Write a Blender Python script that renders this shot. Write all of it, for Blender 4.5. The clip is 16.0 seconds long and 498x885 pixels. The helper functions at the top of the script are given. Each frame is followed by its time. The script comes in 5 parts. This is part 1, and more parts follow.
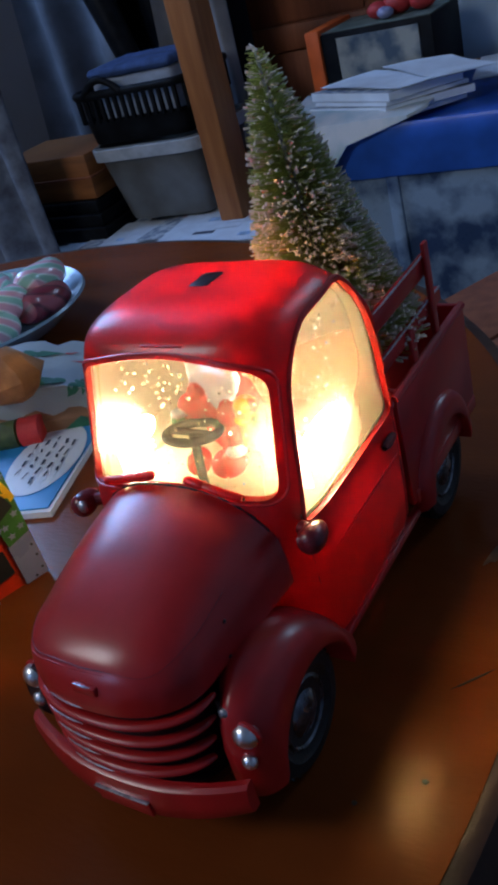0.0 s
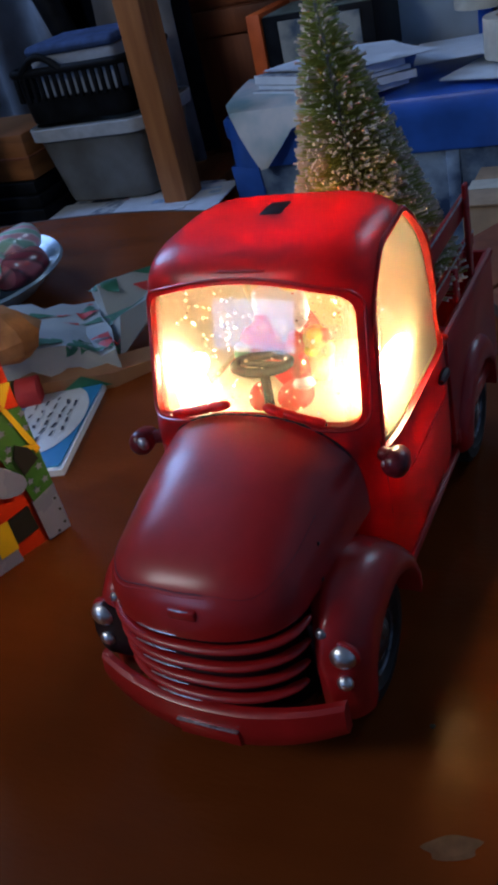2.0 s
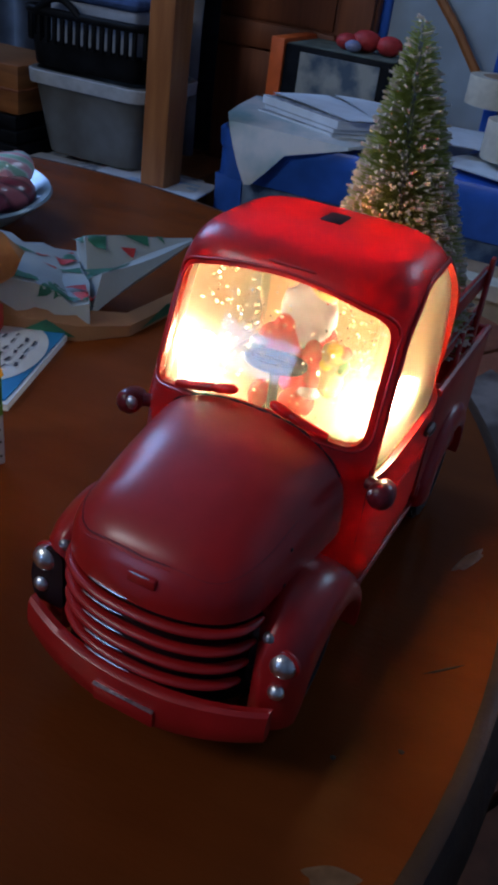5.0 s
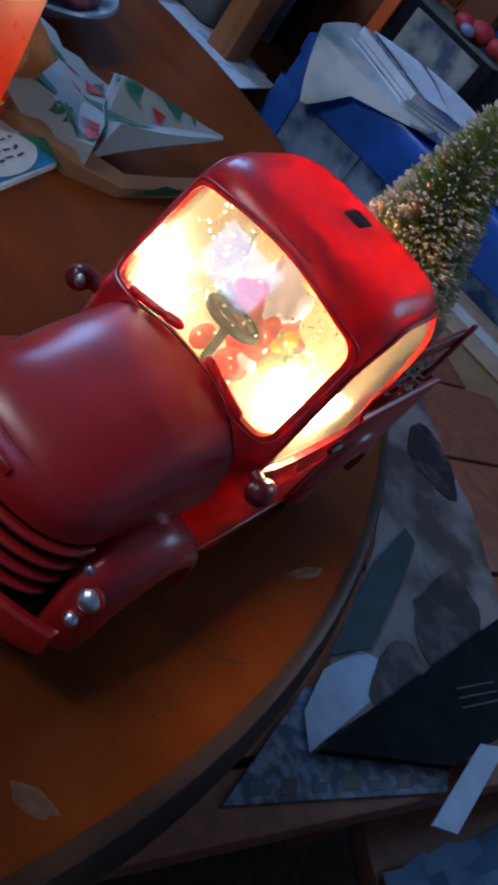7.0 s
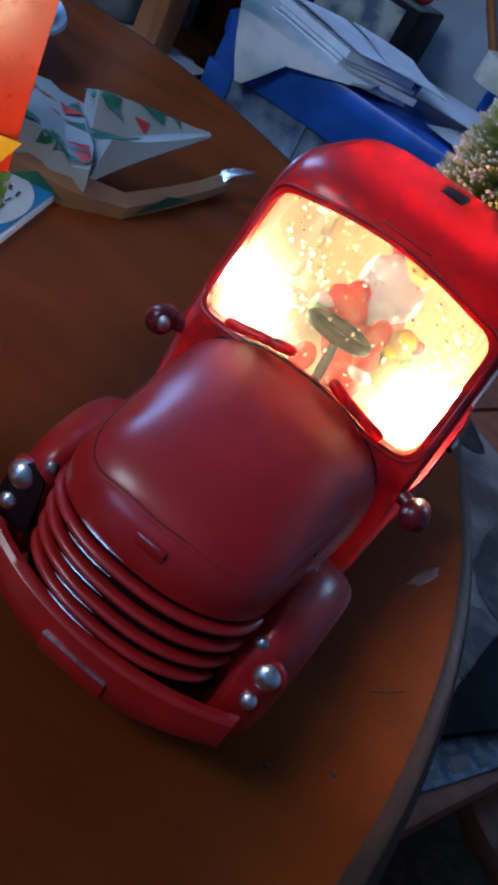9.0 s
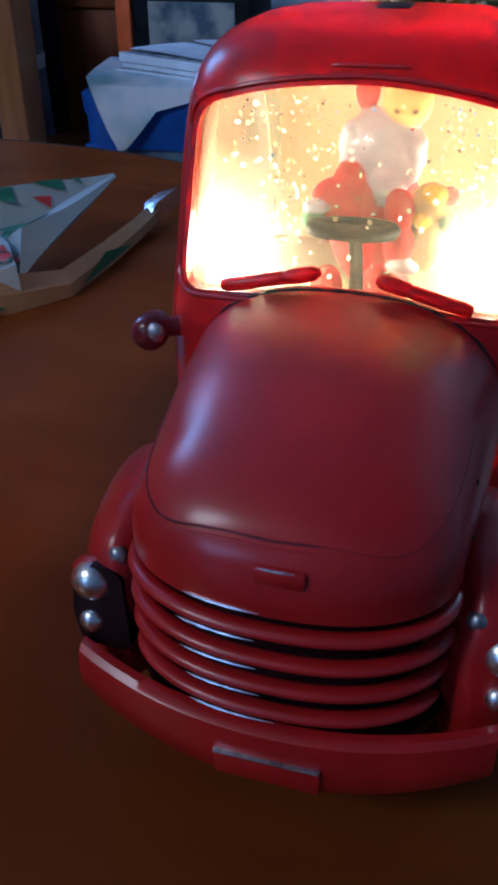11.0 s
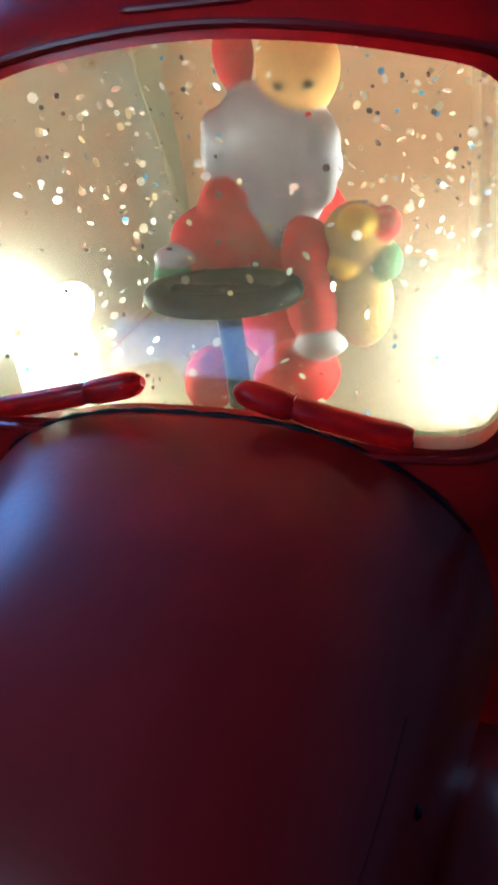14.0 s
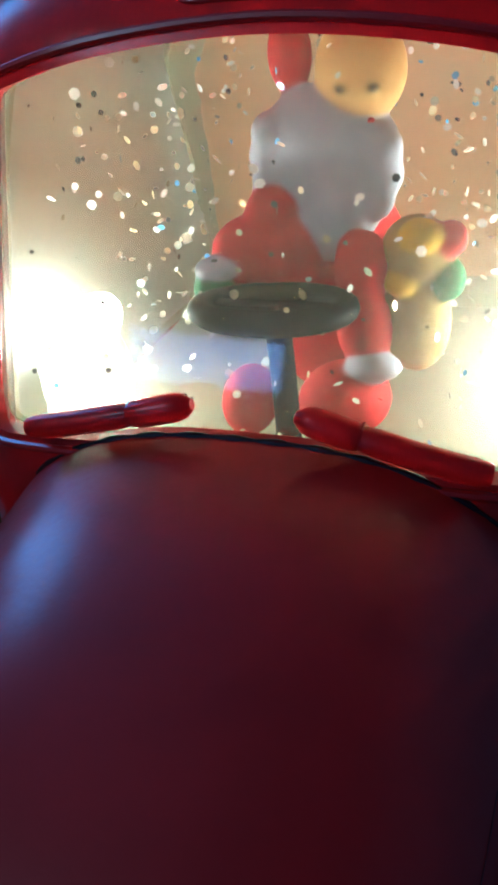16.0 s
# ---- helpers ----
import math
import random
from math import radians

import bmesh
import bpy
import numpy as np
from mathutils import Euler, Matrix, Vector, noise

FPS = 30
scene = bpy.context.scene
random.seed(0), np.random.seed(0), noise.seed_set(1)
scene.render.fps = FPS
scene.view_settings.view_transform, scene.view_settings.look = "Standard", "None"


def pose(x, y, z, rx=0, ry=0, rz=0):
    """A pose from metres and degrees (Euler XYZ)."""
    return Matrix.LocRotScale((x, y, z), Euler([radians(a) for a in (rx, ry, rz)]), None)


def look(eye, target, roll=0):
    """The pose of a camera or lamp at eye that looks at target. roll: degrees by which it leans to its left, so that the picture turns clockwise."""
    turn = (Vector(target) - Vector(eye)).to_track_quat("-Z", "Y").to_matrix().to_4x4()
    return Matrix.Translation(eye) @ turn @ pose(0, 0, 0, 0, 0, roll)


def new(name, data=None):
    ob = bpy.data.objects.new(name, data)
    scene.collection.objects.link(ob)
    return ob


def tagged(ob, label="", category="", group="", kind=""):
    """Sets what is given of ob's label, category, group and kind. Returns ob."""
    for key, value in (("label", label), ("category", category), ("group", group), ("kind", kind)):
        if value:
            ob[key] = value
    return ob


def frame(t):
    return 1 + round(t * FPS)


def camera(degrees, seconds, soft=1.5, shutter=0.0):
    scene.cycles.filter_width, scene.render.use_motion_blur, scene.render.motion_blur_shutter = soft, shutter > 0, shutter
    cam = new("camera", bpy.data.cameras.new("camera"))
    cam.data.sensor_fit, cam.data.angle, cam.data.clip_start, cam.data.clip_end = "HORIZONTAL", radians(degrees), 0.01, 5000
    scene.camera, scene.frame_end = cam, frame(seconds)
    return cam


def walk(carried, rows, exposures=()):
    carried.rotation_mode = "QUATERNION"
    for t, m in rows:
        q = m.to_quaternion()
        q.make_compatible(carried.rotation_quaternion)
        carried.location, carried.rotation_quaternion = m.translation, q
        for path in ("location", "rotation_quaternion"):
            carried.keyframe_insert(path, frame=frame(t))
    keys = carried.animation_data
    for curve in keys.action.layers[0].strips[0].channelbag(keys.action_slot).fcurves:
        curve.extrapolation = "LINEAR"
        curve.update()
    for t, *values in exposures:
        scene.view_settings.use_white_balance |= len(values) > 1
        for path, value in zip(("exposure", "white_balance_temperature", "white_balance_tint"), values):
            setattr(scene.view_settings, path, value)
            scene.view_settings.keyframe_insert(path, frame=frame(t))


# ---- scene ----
LENS = 32
cam = camera(LENS, 16.0, soft=3.7)
# seconds, eye x y z, then yaw, pitch and roll in degrees
PATH = [
    (0, 0.1717, -0.1363, 0.2612, 35.75, -30.28, -16.00),
    (0.5, 0.1543, -0.1487, 0.2580, 34.55, -31.22, -15.65),
    (1, 0.1479, -0.1525, 0.2471, 32.73, -31.47, -15.22),
    (1.5, 0.1424, -0.1563, 0.2598, 31.65, -31.97, -14.95),
    (2, 0.1257, -0.1692, 0.2534, 30.17, -31.99, -13.87),
    (2.5, 0.1245, -0.1708, 0.2463, 28.54, -31.73, -13.10),
    (3, 0.1195, -0.1750, 0.2499, 26.36, -31.34, -11.89),
    (3.5, 0.1051, -0.1847, 0.2519, 22.95, -31.22, -7.49),
    (4, 0.0958, -0.1875, 0.2467, 22.31, -30.71, -4.15),
    (4.5, 0.0896, -0.1868, 0.2487, 20.81, -30.82, 2.57),
    (4.7, 0.0922, -0.1871, 0.2463, 20.92, -30.87, 4.55),
    (6.8, 0.0886, -0.1732, 0.2523, 13.15, -34.76, 40.10),
    (7, 0.0806, -0.1760, 0.2557, 11.40, -34.00, 42.33),
    (7.5, 0.0618, -0.1806, 0.2500, 9.92, -34.23, 46.07),
    (8, 0.0466, -0.1838, 0.2365, 9.35, -34.37, 46.34),
    (8.5, 0.0351, -0.1777, 0.2202, 9.38, -34.38, 43.58),
    (9, 0.0316, -0.1699, 0.2261, 9.50, -34.09, 31.89),
    (9.2, 0.0278, -0.1686, 0.2224, 9.85, -33.82, 27.45),
    (11.3, 0.0231, -0.1232, 0.1729, 16.31, -32.12, -3.37),
    (11.5, 0.0246, -0.1174, 0.1664, 17.68, -32.21, -4.87),
    (12, 0.0319, -0.0983, 0.1511, 18.97, -31.31, -5.78),
    (12.5, 0.0446, -0.0789, 0.1487, 20.37, -31.52, -6.60),
    (13, 0.0486, -0.0588, 0.1533, 21.02, -31.44, -7.82),
    (13.5, 0.0462, -0.0449, 0.1551, 20.21, -31.70, -7.47),
    (14, 0.0410, -0.0349, 0.1575, 21.74, -31.13, -8.07),
    (14.5, 0.0327, -0.0329, 0.1562, 21.55, -30.68, -7.29),
    (15, 0.0330, -0.0262, 0.1553, 20.73, -31.27, -6.66),
    (15.5, 0.0326, -0.0244, 0.1553, 20.67, -31.19, -6.53),
    (16, 0.0298, -0.0289, 0.1555, 20.48, -30.51, -6.11),
]
EXPOSURES = [(0.0, 1.1, 6600, 10), (2.0, 0.95, 6700, 10), (4.0, 0.85, 6700, 10), (7.0, 1.1, 6300, 10), (9.2, 1.25, 5900, 8), (11.5, 1.03, 5550, 8), (12.5, 0.6, 5250, 5), (13.5, -0.05, 4850, -2), (14.5, -0.35, 4550, -4), (16.0, -0.28, 4450, -4)]
walk(cam, [(t, pose(x, y, z, 0, 0, yaw) @ pose(0, 0, 0, 90 + pitch) @ pose(0, 0, 0, 0, 0, roll)) for t, x, y, z, yaw, pitch, roll in PATH], EXPOSURES)

# ---- light ----
world = bpy.data.worlds.new("world")
scene.world = world
world.use_nodes = True
wn = world.node_tree
sky = wn.nodes.new("ShaderNodeTexSky")
sky.sky_type, sky.sun_disc = "NISHITA", False
sky.sun_elevation, sky.sun_rotation = radians(28), radians(250)
wn.links.new(sky.outputs["Color"], wn.nodes["Background"].inputs["Color"])
wn.nodes["Background"].inputs["Strength"].default_value = 0.08

WEST_POWER, SOUTH_POWER, NORTH_POWER, LOW_POWER = 22.0, 8.4, 5.2, 0.75
WEST_COLOUR, SOUTH_COLOUR, NORTH_COLOUR = (0.25, 0.47, 1.0), (0.88, 0.92, 1.0), (0.42, 0.66, 1.0)
LED_STRENGTH = 115.0


def area_lamp(name, eye, target, wide, high, watts, colour):
    data = bpy.data.lights.new(name, "AREA")
    data.shape, data.size, data.size_y, data.energy, data.color = "RECTANGLE", wide, high, watts, colour
    ob = new(name, data)
    ob.matrix_world = look(eye, target)
    return ob


# ---- materials ----
def material(name, colour, rough=0.5, metal=0.0, vary=0.15, scale=40.0, bump=0.0, bump_scale=200.0, coat=0.0, second=None, spread=(0.35, 0.7), stretch=(1, 1, 1), transmission=0.0, translucent=0.0, rough_vary=0.08, ior=1.45, coat_rough=0.24, shine=0.5):
    m = bpy.data.materials.new(name)
    m.use_nodes = True
    nt = m.node_tree
    n, l = nt.nodes, nt.links
    p = n["Principled BSDF"]
    tc = n.new("ShaderNodeTexCoord")
    mp = n.new("ShaderNodeMapping")
    mp.inputs["Scale"].default_value = stretch
    l.new(tc.outputs["Object"], mp.inputs["Vector"])
    big = n.new("ShaderNodeTexNoise")
    big.inputs["Scale"].default_value, big.inputs["Detail"].default_value = scale, 6
    l.new(mp.outputs["Vector"], big.inputs["Vector"])
    ramp = n.new("ShaderNodeValToRGB")
    ramp.color_ramp.elements[0].position, ramp.color_ramp.elements[1].position = spread
    dark = second or tuple(c * (1 - vary) for c in colour)
    light = colour if second else tuple(min(1, c * (1 + vary)) for c in colour)
    ramp.color_ramp.elements[0].color, ramp.color_ramp.elements[1].color = (*dark, 1), (*light, 1)
    l.new(big.outputs["Fac"], ramp.inputs["Fac"])
    l.new(ramp.outputs["Color"], p.inputs["Base Color"])
    fine = n.new("ShaderNodeTexNoise")
    fine.inputs["Scale"].default_value, fine.inputs["Detail"].default_value = bump_scale, 4
    l.new(mp.outputs["Vector"], fine.inputs["Vector"])
    rr = n.new("ShaderNodeMapRange")
    rr.inputs["To Min"].default_value, rr.inputs["To Max"].default_value = max(0.02, rough - rough_vary), min(1, rough + rough_vary)
    l.new(fine.outputs["Fac"], rr.inputs["Value"])
    l.new(rr.outputs["Result"], p.inputs["Roughness"])
    p.inputs["Metallic"].default_value = metal
    p.inputs["Coat Weight"].default_value = coat
    p.inputs["Coat Roughness"].default_value = coat_rough
    p.inputs["Specular IOR Level"].default_value = shine
    p.inputs["Transmission Weight"].default_value = transmission
    p.inputs["IOR"].default_value = ior
    if bump:
        b = n.new("ShaderNodeBump")
        b.inputs["Strength"].default_value, b.inputs["Distance"].default_value = bump, 0.002
        l.new(fine.outputs["Fac"], b.inputs["Height"])
        l.new(b.outputs["Normal"], p.inputs["Normal"])
    if translucent:
        t = n.new("ShaderNodeBsdfTranslucent")
        t.inputs["Color"].default_value = (*[min(1, c * 2.7 + 0.008) for c in colour], 1)
        mix = n.new("ShaderNodeMixShader")
        mix.inputs["Fac"].default_value = translucent
        out = n["Material Output"]
        l.new(p.outputs["BSDF"], mix.inputs[1])
        l.new(t.outputs["BSDF"], mix.inputs[2])
        l.new(mix.outputs["Shader"], out.inputs["Surface"])
    return m


def glow(name, colour, strength):
    m = bpy.data.materials.new(name)
    m.use_nodes = True
    p = m.node_tree.nodes["Principled BSDF"]
    p.inputs["Base Color"].default_value = (0.9, 0.85, 0.75, 1)
    p.inputs["Emission Color"].default_value, p.inputs["Emission Strength"].default_value = (*colour, 1), strength
    return m


RED = (0.46, 0.0115, 0.0125)
red_paint = material("red_paint", RED, rough=0.5, vary=0.14, scale=60, bump=0.04, bump_scale=900, coat=1.0, coat_rough=0.27, shine=0.2)
red_cab = material("red_cab", RED, rough=0.48, vary=0.12, scale=60, bump=0.04, bump_scale=900, coat=0.9, coat_rough=0.25, shine=0.2, translucent=0.33)
# dark wash; behind grille and lamps its near-black also paints the recess shade
wash_and_shade = material("wash_and_shade", (0.016, 0.004, 0.006), rough=0.4, vary=0.4, scale=150)
seam_wash = material("seam_wash", (0.14, 0.009, 0.014), rough=0.4, vary=0.4, scale=120)
chrome = material("chrome", (0.9, 0.92, 0.94), rough=0.32, metal=1.0, vary=0.1, scale=300)
aged_silver = material("aged_silver", (0.5, 0.5, 0.52), rough=0.35, metal=0.9, vary=0.4, scale=400)
mirror_red = material("mirror_red", (0.15, 0.010, 0.016), rough=0.42, vary=0.4, scale=220, bump=0.05, bump_scale=900, coat=0.8, coat_rough=0.2, shine=0.2)
hub_metal = material("hub_metal", (0.17, 0.19, 0.22), rough=0.28, metal=0.9, vary=0.5, scale=260)
rubber = material("rubber", (0.012, 0.012, 0.013), rough=0.55, vary=0.3, scale=200, bump=0.2, bump_scale=700)


def hazy(name, alpha, through_light, tint=(0.95, 0.84, 0.58), ior=1.45, blur=0.04):
    """Acrylic that lets the eye through but scatters part of the lamps' light."""
    m = material(name, (0.9, 0.82, 0.64), rough=0.12, vary=0.05, scale=60, bump=0.05, bump_scale=150)
    nt = m.node_tree
    p = nt.nodes["Principled BSDF"]
    p.inputs["Alpha"].default_value = alpha
    t = nt.nodes.new("ShaderNodeBsdfTranslucent")
    t.inputs["Color"].default_value = (*tint, 1)
    mix = nt.nodes.new("ShaderNodeMixShader")
    mix.inputs["Fac"].default_value = through_light
    nt.links.new(p.outputs["BSDF"], mix.inputs[1])
    nt.links.new(t.outputs["BSDF"], mix.inputs[2])
    shiny, gloss, edge = nt.nodes.new("ShaderNodeMixShader"), nt.nodes.new("ShaderNodeBsdfGlossy"), nt.nodes.new("ShaderNodeFresnel")
    gloss.inputs["Roughness"].default_value, edge.inputs["IOR"].default_value = blur, ior
    nt.links.new(edge.outputs["Fac"], shiny.inputs["Fac"])
    nt.links.new(mix.outputs["Shader"], shiny.inputs[1])
    nt.links.new(gloss.outputs["BSDF"], shiny.inputs[2])
    nt.links.new(shiny.outputs["Shader"], nt.nodes["Material Output"].inputs["Surface"])
    return m


def frosted(name, radius, most):
    """A translucent spot, thinning to clear at its edge, that imitates a lamp's bloom."""
    m = bpy.data.materials.new(name)
    m.use_nodes = True
    n, l = m.node_tree.nodes, m.node_tree.links
    n.remove(n["Principled BSDF"])
    tc, mp, g, r = n.new("ShaderNodeTexCoord"), n.new("ShaderNodeMapping"), n.new("ShaderNodeTexGradient"), n.new("ShaderNodeMapRange")
    mp.inputs["Scale"].default_value = (1 / radius, 1 / radius, 1 / radius)
    g.gradient_type = "QUADRATIC_SPHERE"
    r.inputs["To Max"].default_value = most
    clear, white, mix = n.new("ShaderNodeBsdfTransparent"), n.new("ShaderNodeBsdfTranslucent"), n.new("ShaderNodeMixShader")
    white.inputs["Color"].default_value = (0.95, 0.9, 0.78, 1)
    l.new(tc.outputs["Object"], mp.inputs["Vector"])
    l.new(mp.outputs["Vector"], g.inputs["Vector"])
    l.new(g.outputs["Fac"], r.inputs["Value"])
    l.new(r.outputs["Result"], mix.inputs["Fac"])
    l.new(clear.outputs["BSDF"], mix.inputs[1])
    l.new(white.outputs["BSDF"], mix.inputs[2])
    l.new(mix.outputs["Shader"], n["Material Output"].inputs["Surface"])
    return m


haze_front, haze_side, haze_rear = hazy("hazy_screen", 0.03, 0.022), hazy("hazy_side", 0.12, 0.05, ior=1.9, blur=0.28), hazy("hazy_rear", 0.5, 0.8, (1.0, 0.70, 0.44))
liner = material("cream_liner", (0.27, 0.265, 0.20), rough=0.6, vary=0.08, scale=90, bump=0.1, bump_scale=400, translucent=0.6)
led_glow = glow("led_glow", (1.0, 0.80, 0.47), LED_STRENGTH)
table_wood = material("table_wood", (0.21, 0.047, 0.010), rough=0.22, rough_vary=0.06, second=(0.115, 0.024, 0.005), scale=7, spread=(0.25, 0.8), stretch=(1, 3, 1), bump=0.1, bump_scale=170, coat=0.02, coat_rough=0.2, shine=0.2)
table_wood.node_tree.nodes["Principled BSDF"].inputs["Specular Tint"].default_value = (1.0, 0.48, 0.14, 1)
edge_wood = material("edge_wood", (0.060, 0.027, 0.014), rough=0.5, second=(0.028, 0.012, 0.006), scale=22, bump=0.15, coat=0.08, shine=0.25)
dark_wood = material("dark_wood", (0.30, 0.095, 0.04), rough=0.5, second=(0.19, 0.055, 0.022), scale=5, stretch=(9, 9, 1), bump=0.1, bump_scale=90)
mid_wood = material("mid_wood", (0.40, 0.15, 0.045), rough=0.45, second=(0.27, 0.09, 0.025), scale=6, stretch=(10, 10, 1), bump=0.1, bump_scale=90)
blue_plastic = material("blue_plastic", (0.028, 0.13, 0.56), rough=0.35, vary=0.2, scale=12)
side_plastic = material("side_plastic", (0.40, 0.60, 0.78), rough=0.3, second=(0.10, 0.18, 0.32), scale=13, spread=(0.4, 0.6))
pale_plastic = material("pale_plastic", (0.28, 0.40, 0.54), rough=0.3, vary=0.35, scale=12, second=(0.035, 0.07, 0.15), spread=(0.40, 0.62))
paper = material("paper", (0.72, 0.80, 0.87), rough=0.75, vary=0.08, scale=20, bump=0.15, bump_scale=60)
newsprint = material("newsprint", (0.50, 0.53, 0.55), rough=0.8, second=(0.20, 0.24, 0.30), scale=55, spread=(0.42, 0.6), bump=0.1)
grey_cloth = material("grey_cloth", (0.20, 0.20, 0.21), rough=0.9, vary=0.35, scale=8, bump=0.3, bump_scale=300)
wheel_black = material("wheel_black", (0.003, 0.005, 0.010), rough=0.6, vary=0.3, scale=90, shine=0.05)
black_plastic = material("black_plastic", (0.008, 0.009, 0.011), rough=0.5, vary=0.4, scale=30, shine=0.1)
orange_card = material("orange_card", (0.75, 0.12, 0.02), rough=0.5, vary=0.1, scale=30)
cream_tape = material("cream_tape", (0.55, 0.52, 0.42), rough=0.5, vary=0.1, scale=50)
cardboard = material("cardboard", (0.34, 0.23, 0.14), rough=0.8, vary=0.15, scale=30)
wall_paint = material("wall_paint", (0.31, 0.32, 0.34), rough=0.85, vary=0.06, scale=3, bump=0.1)
carpet = material("carpet", (0.075, 0.05, 0.035), rough=0.95, vary=0.4, scale=60, bump=0.5)


# ---- mesh helpers ----
def smooth(me, angle=40):
    for f in me.polygons:
        f.use_smooth = True
    try:
        me.set_sharp_from_angle(angle=radians(angle))
    except Exception:
        pass


def part(name, bm, mat, parent=None, label="", soft=40, k=1.0):
    """Links a bmesh as one mesh object, scaled by k about the origin."""
    bmesh.ops.recalc_face_normals(bm, faces=bm.faces)
    if k != 1.0:
        bmesh.ops.scale(bm, vec=(k, k, k), verts=bm.verts)
    me = bpy.data.meshes.new(name)
    bm.to_mesh(me)
    bm.free()
    me.materials.append(mat)
    if soft:
        smooth(me, soft)
    ob = new(name, me)
    if parent:
        ob.parent = parent
    if label:
        ob["label"] = label
    return ob


CM = 0.01


def cm(name, bm, mat, parent=None, label="", soft=40):
    return part(name, bm, mat, parent, label, soft, CM)


def empty(name, label, category, group="", at=(0, 0, 0), turn=0):
    ob = new(name)
    ob.empty_display_size = 0.02
    ob.matrix_basis = pose(*at, 0, 0, turn)
    return tagged(ob, label, category, group)


def box(bm, lo, hi, bevel=0.0, segments=2, m=None):
    r = bmesh.ops.create_cube(bm, size=1.0)
    vs = r["verts"]
    for v in vs:
        v.co = Vector([lo[i] + (v.co[i] + 0.5) * (hi[i] - lo[i]) for i in range(3)])
    if bevel:
        es = list({e for v in vs for e in v.link_edges})
        out = bmesh.ops.bevel(bm, geom=es, offset=bevel, segments=segments, affect="EDGES", profile=0.5)
        vs = list({v for f in out["faces"] for v in f.verts} | {v for v in vs if v.is_valid})
    if m is not None:
        bmesh.ops.transform(bm, matrix=m, verts=vs)
    return vs


def loft(bm, rings, cap=True, closed=True):
    """Skins rings of equal length."""
    vv = [[bm.verts.new(p) for p in ring] for ring in rings]
    n = len(rings[0])
    for a, b in zip(vv[:-1], vv[1:]):
        for i in range(n if closed else n - 1):
            j = (i + 1) % n
            try:
                bm.faces.new((a[i], a[j], b[j], b[i]))
            except ValueError:
                pass
    if cap:
        bm.faces.new(vv[0])
        bm.faces.new(list(reversed(vv[-1])))
    return vv


def lathe(bm, profile, axis="z", steps=32, at=(0, 0, 0), turn=None):
    """Profile: (radius, height) pairs, turned about an axis."""
    rings = []
    for r, h in profile:
        ring = []
        for i in range(steps):
            a = 2 * math.pi * i / steps
            p = {"z": (r * math.cos(a), r * math.sin(a), h), "x": (h, r * math.cos(a), r * math.sin(a)), "y": (r * math.sin(a), h, r * math.cos(a))}[axis]
            p = Vector(p)
            if turn is not None:
                p = turn @ p
            ring.append(p + Vector(at))
        rings.append(ring)
    return loft(bm, rings, cap=True)


def tube(bm, pts, radius, steps=8, flat=1.0, cap=True):
    """A round bar along points; radius may be a list. flat squeezes it across z."""
    pts = [Vector(p) for p in pts]
    rings = []
    for i, p in enumerate(pts):
        d = (pts[min(i + 1, len(pts) - 1)] - pts[max(i - 1, 0)]).normalized()
        side = d.cross(Vector((0, 0, 1)))
        if side.length < 1e-4:
            side = Vector((1, 0, 0))
        side.normalize()
        up = side.cross(d).normalized()
        r = radius[i] if isinstance(radius, (list, tuple)) else radius
        rings.append([p + side * (r * math.cos(2 * math.pi * k / steps)) + up * (r * flat * math.sin(2 * math.pi * k / steps)) for k in range(steps)])
    return loft(bm, rings, cap)


def ball(bm, at, r, squash=(1, 1, 1), seg=20, rings=12):
    out = bmesh.ops.create_uvsphere(bm, u_segments=seg, v_segments=rings, radius=1.0)
    for v in out["verts"]:
        v.co = Vector((at[0] + v.co.x * r * squash[0], at[1] + v.co.y * r * squash[1], at[2] + v.co.z * r * squash[2]))
    return out["verts"]


def rounded(points, radius, steps=6):
    """Rounds the corners of a polygon of 2D points."""
    out = []
    n = len(points)
    for i in range(n):
        p, a, b = Vector(points[i]), Vector(points[i - 1]), Vector(points[(i + 1) % n])
        r = radius[i] if isinstance(radius, (list, tuple)) else radius
        u, v = (a - p).normalized(), (b - p).normalized()
        s, e = p + u * min(r, (a - p).length * 0.48), p + v * min(r, (b - p).length * 0.48)
        for k in range(steps + 1):
            t = k / steps
            out.append(s * (1 - t) ** 2 + p * 2 * t * (1 - t) + e * t * t)
    return out


def curve(table, y):
    """Catmull-Rom reading of a table."""
    n = len(table)
    if y <= table[0][0]:
        return table[0][1]
    if y >= table[-1][0]:
        return table[-1][1]
    for i in range(n - 1):
        a, b = table[i], table[i + 1]
        if a[0] <= y <= b[0]:
            h = b[0] - a[0]
            t = (y - a[0]) / h
            before = table[i - 1] if i else (a[0] - h, 2 * a[1] - b[1])
            after = table[i + 2] if i + 2 < n else (b[0] + h, 2 * b[1] - a[1])
            ma = (b[1] - before[1]) / (b[0] - before[0]) * h
            mb = (after[1] - a[1]) / (after[0] - a[0]) * h
            return (2 * t**3 - 3 * t**2 + 1) * a[1] + (t**3 - 2 * t**2 + t) * ma + (-2 * t**3 + 3 * t**2) * b[1] + (t**3 - t**2) * mb


# ---- room ----
FLOOR, TOP = -0.74, 0.0


def structure(name, lo, hi, mat, label, bevel=0.0):
    bm = bmesh.new()
    box(bm, lo, hi, bevel)
    return tagged(part(name, bm, mat), label, name.split("_")[0], kind="structure")


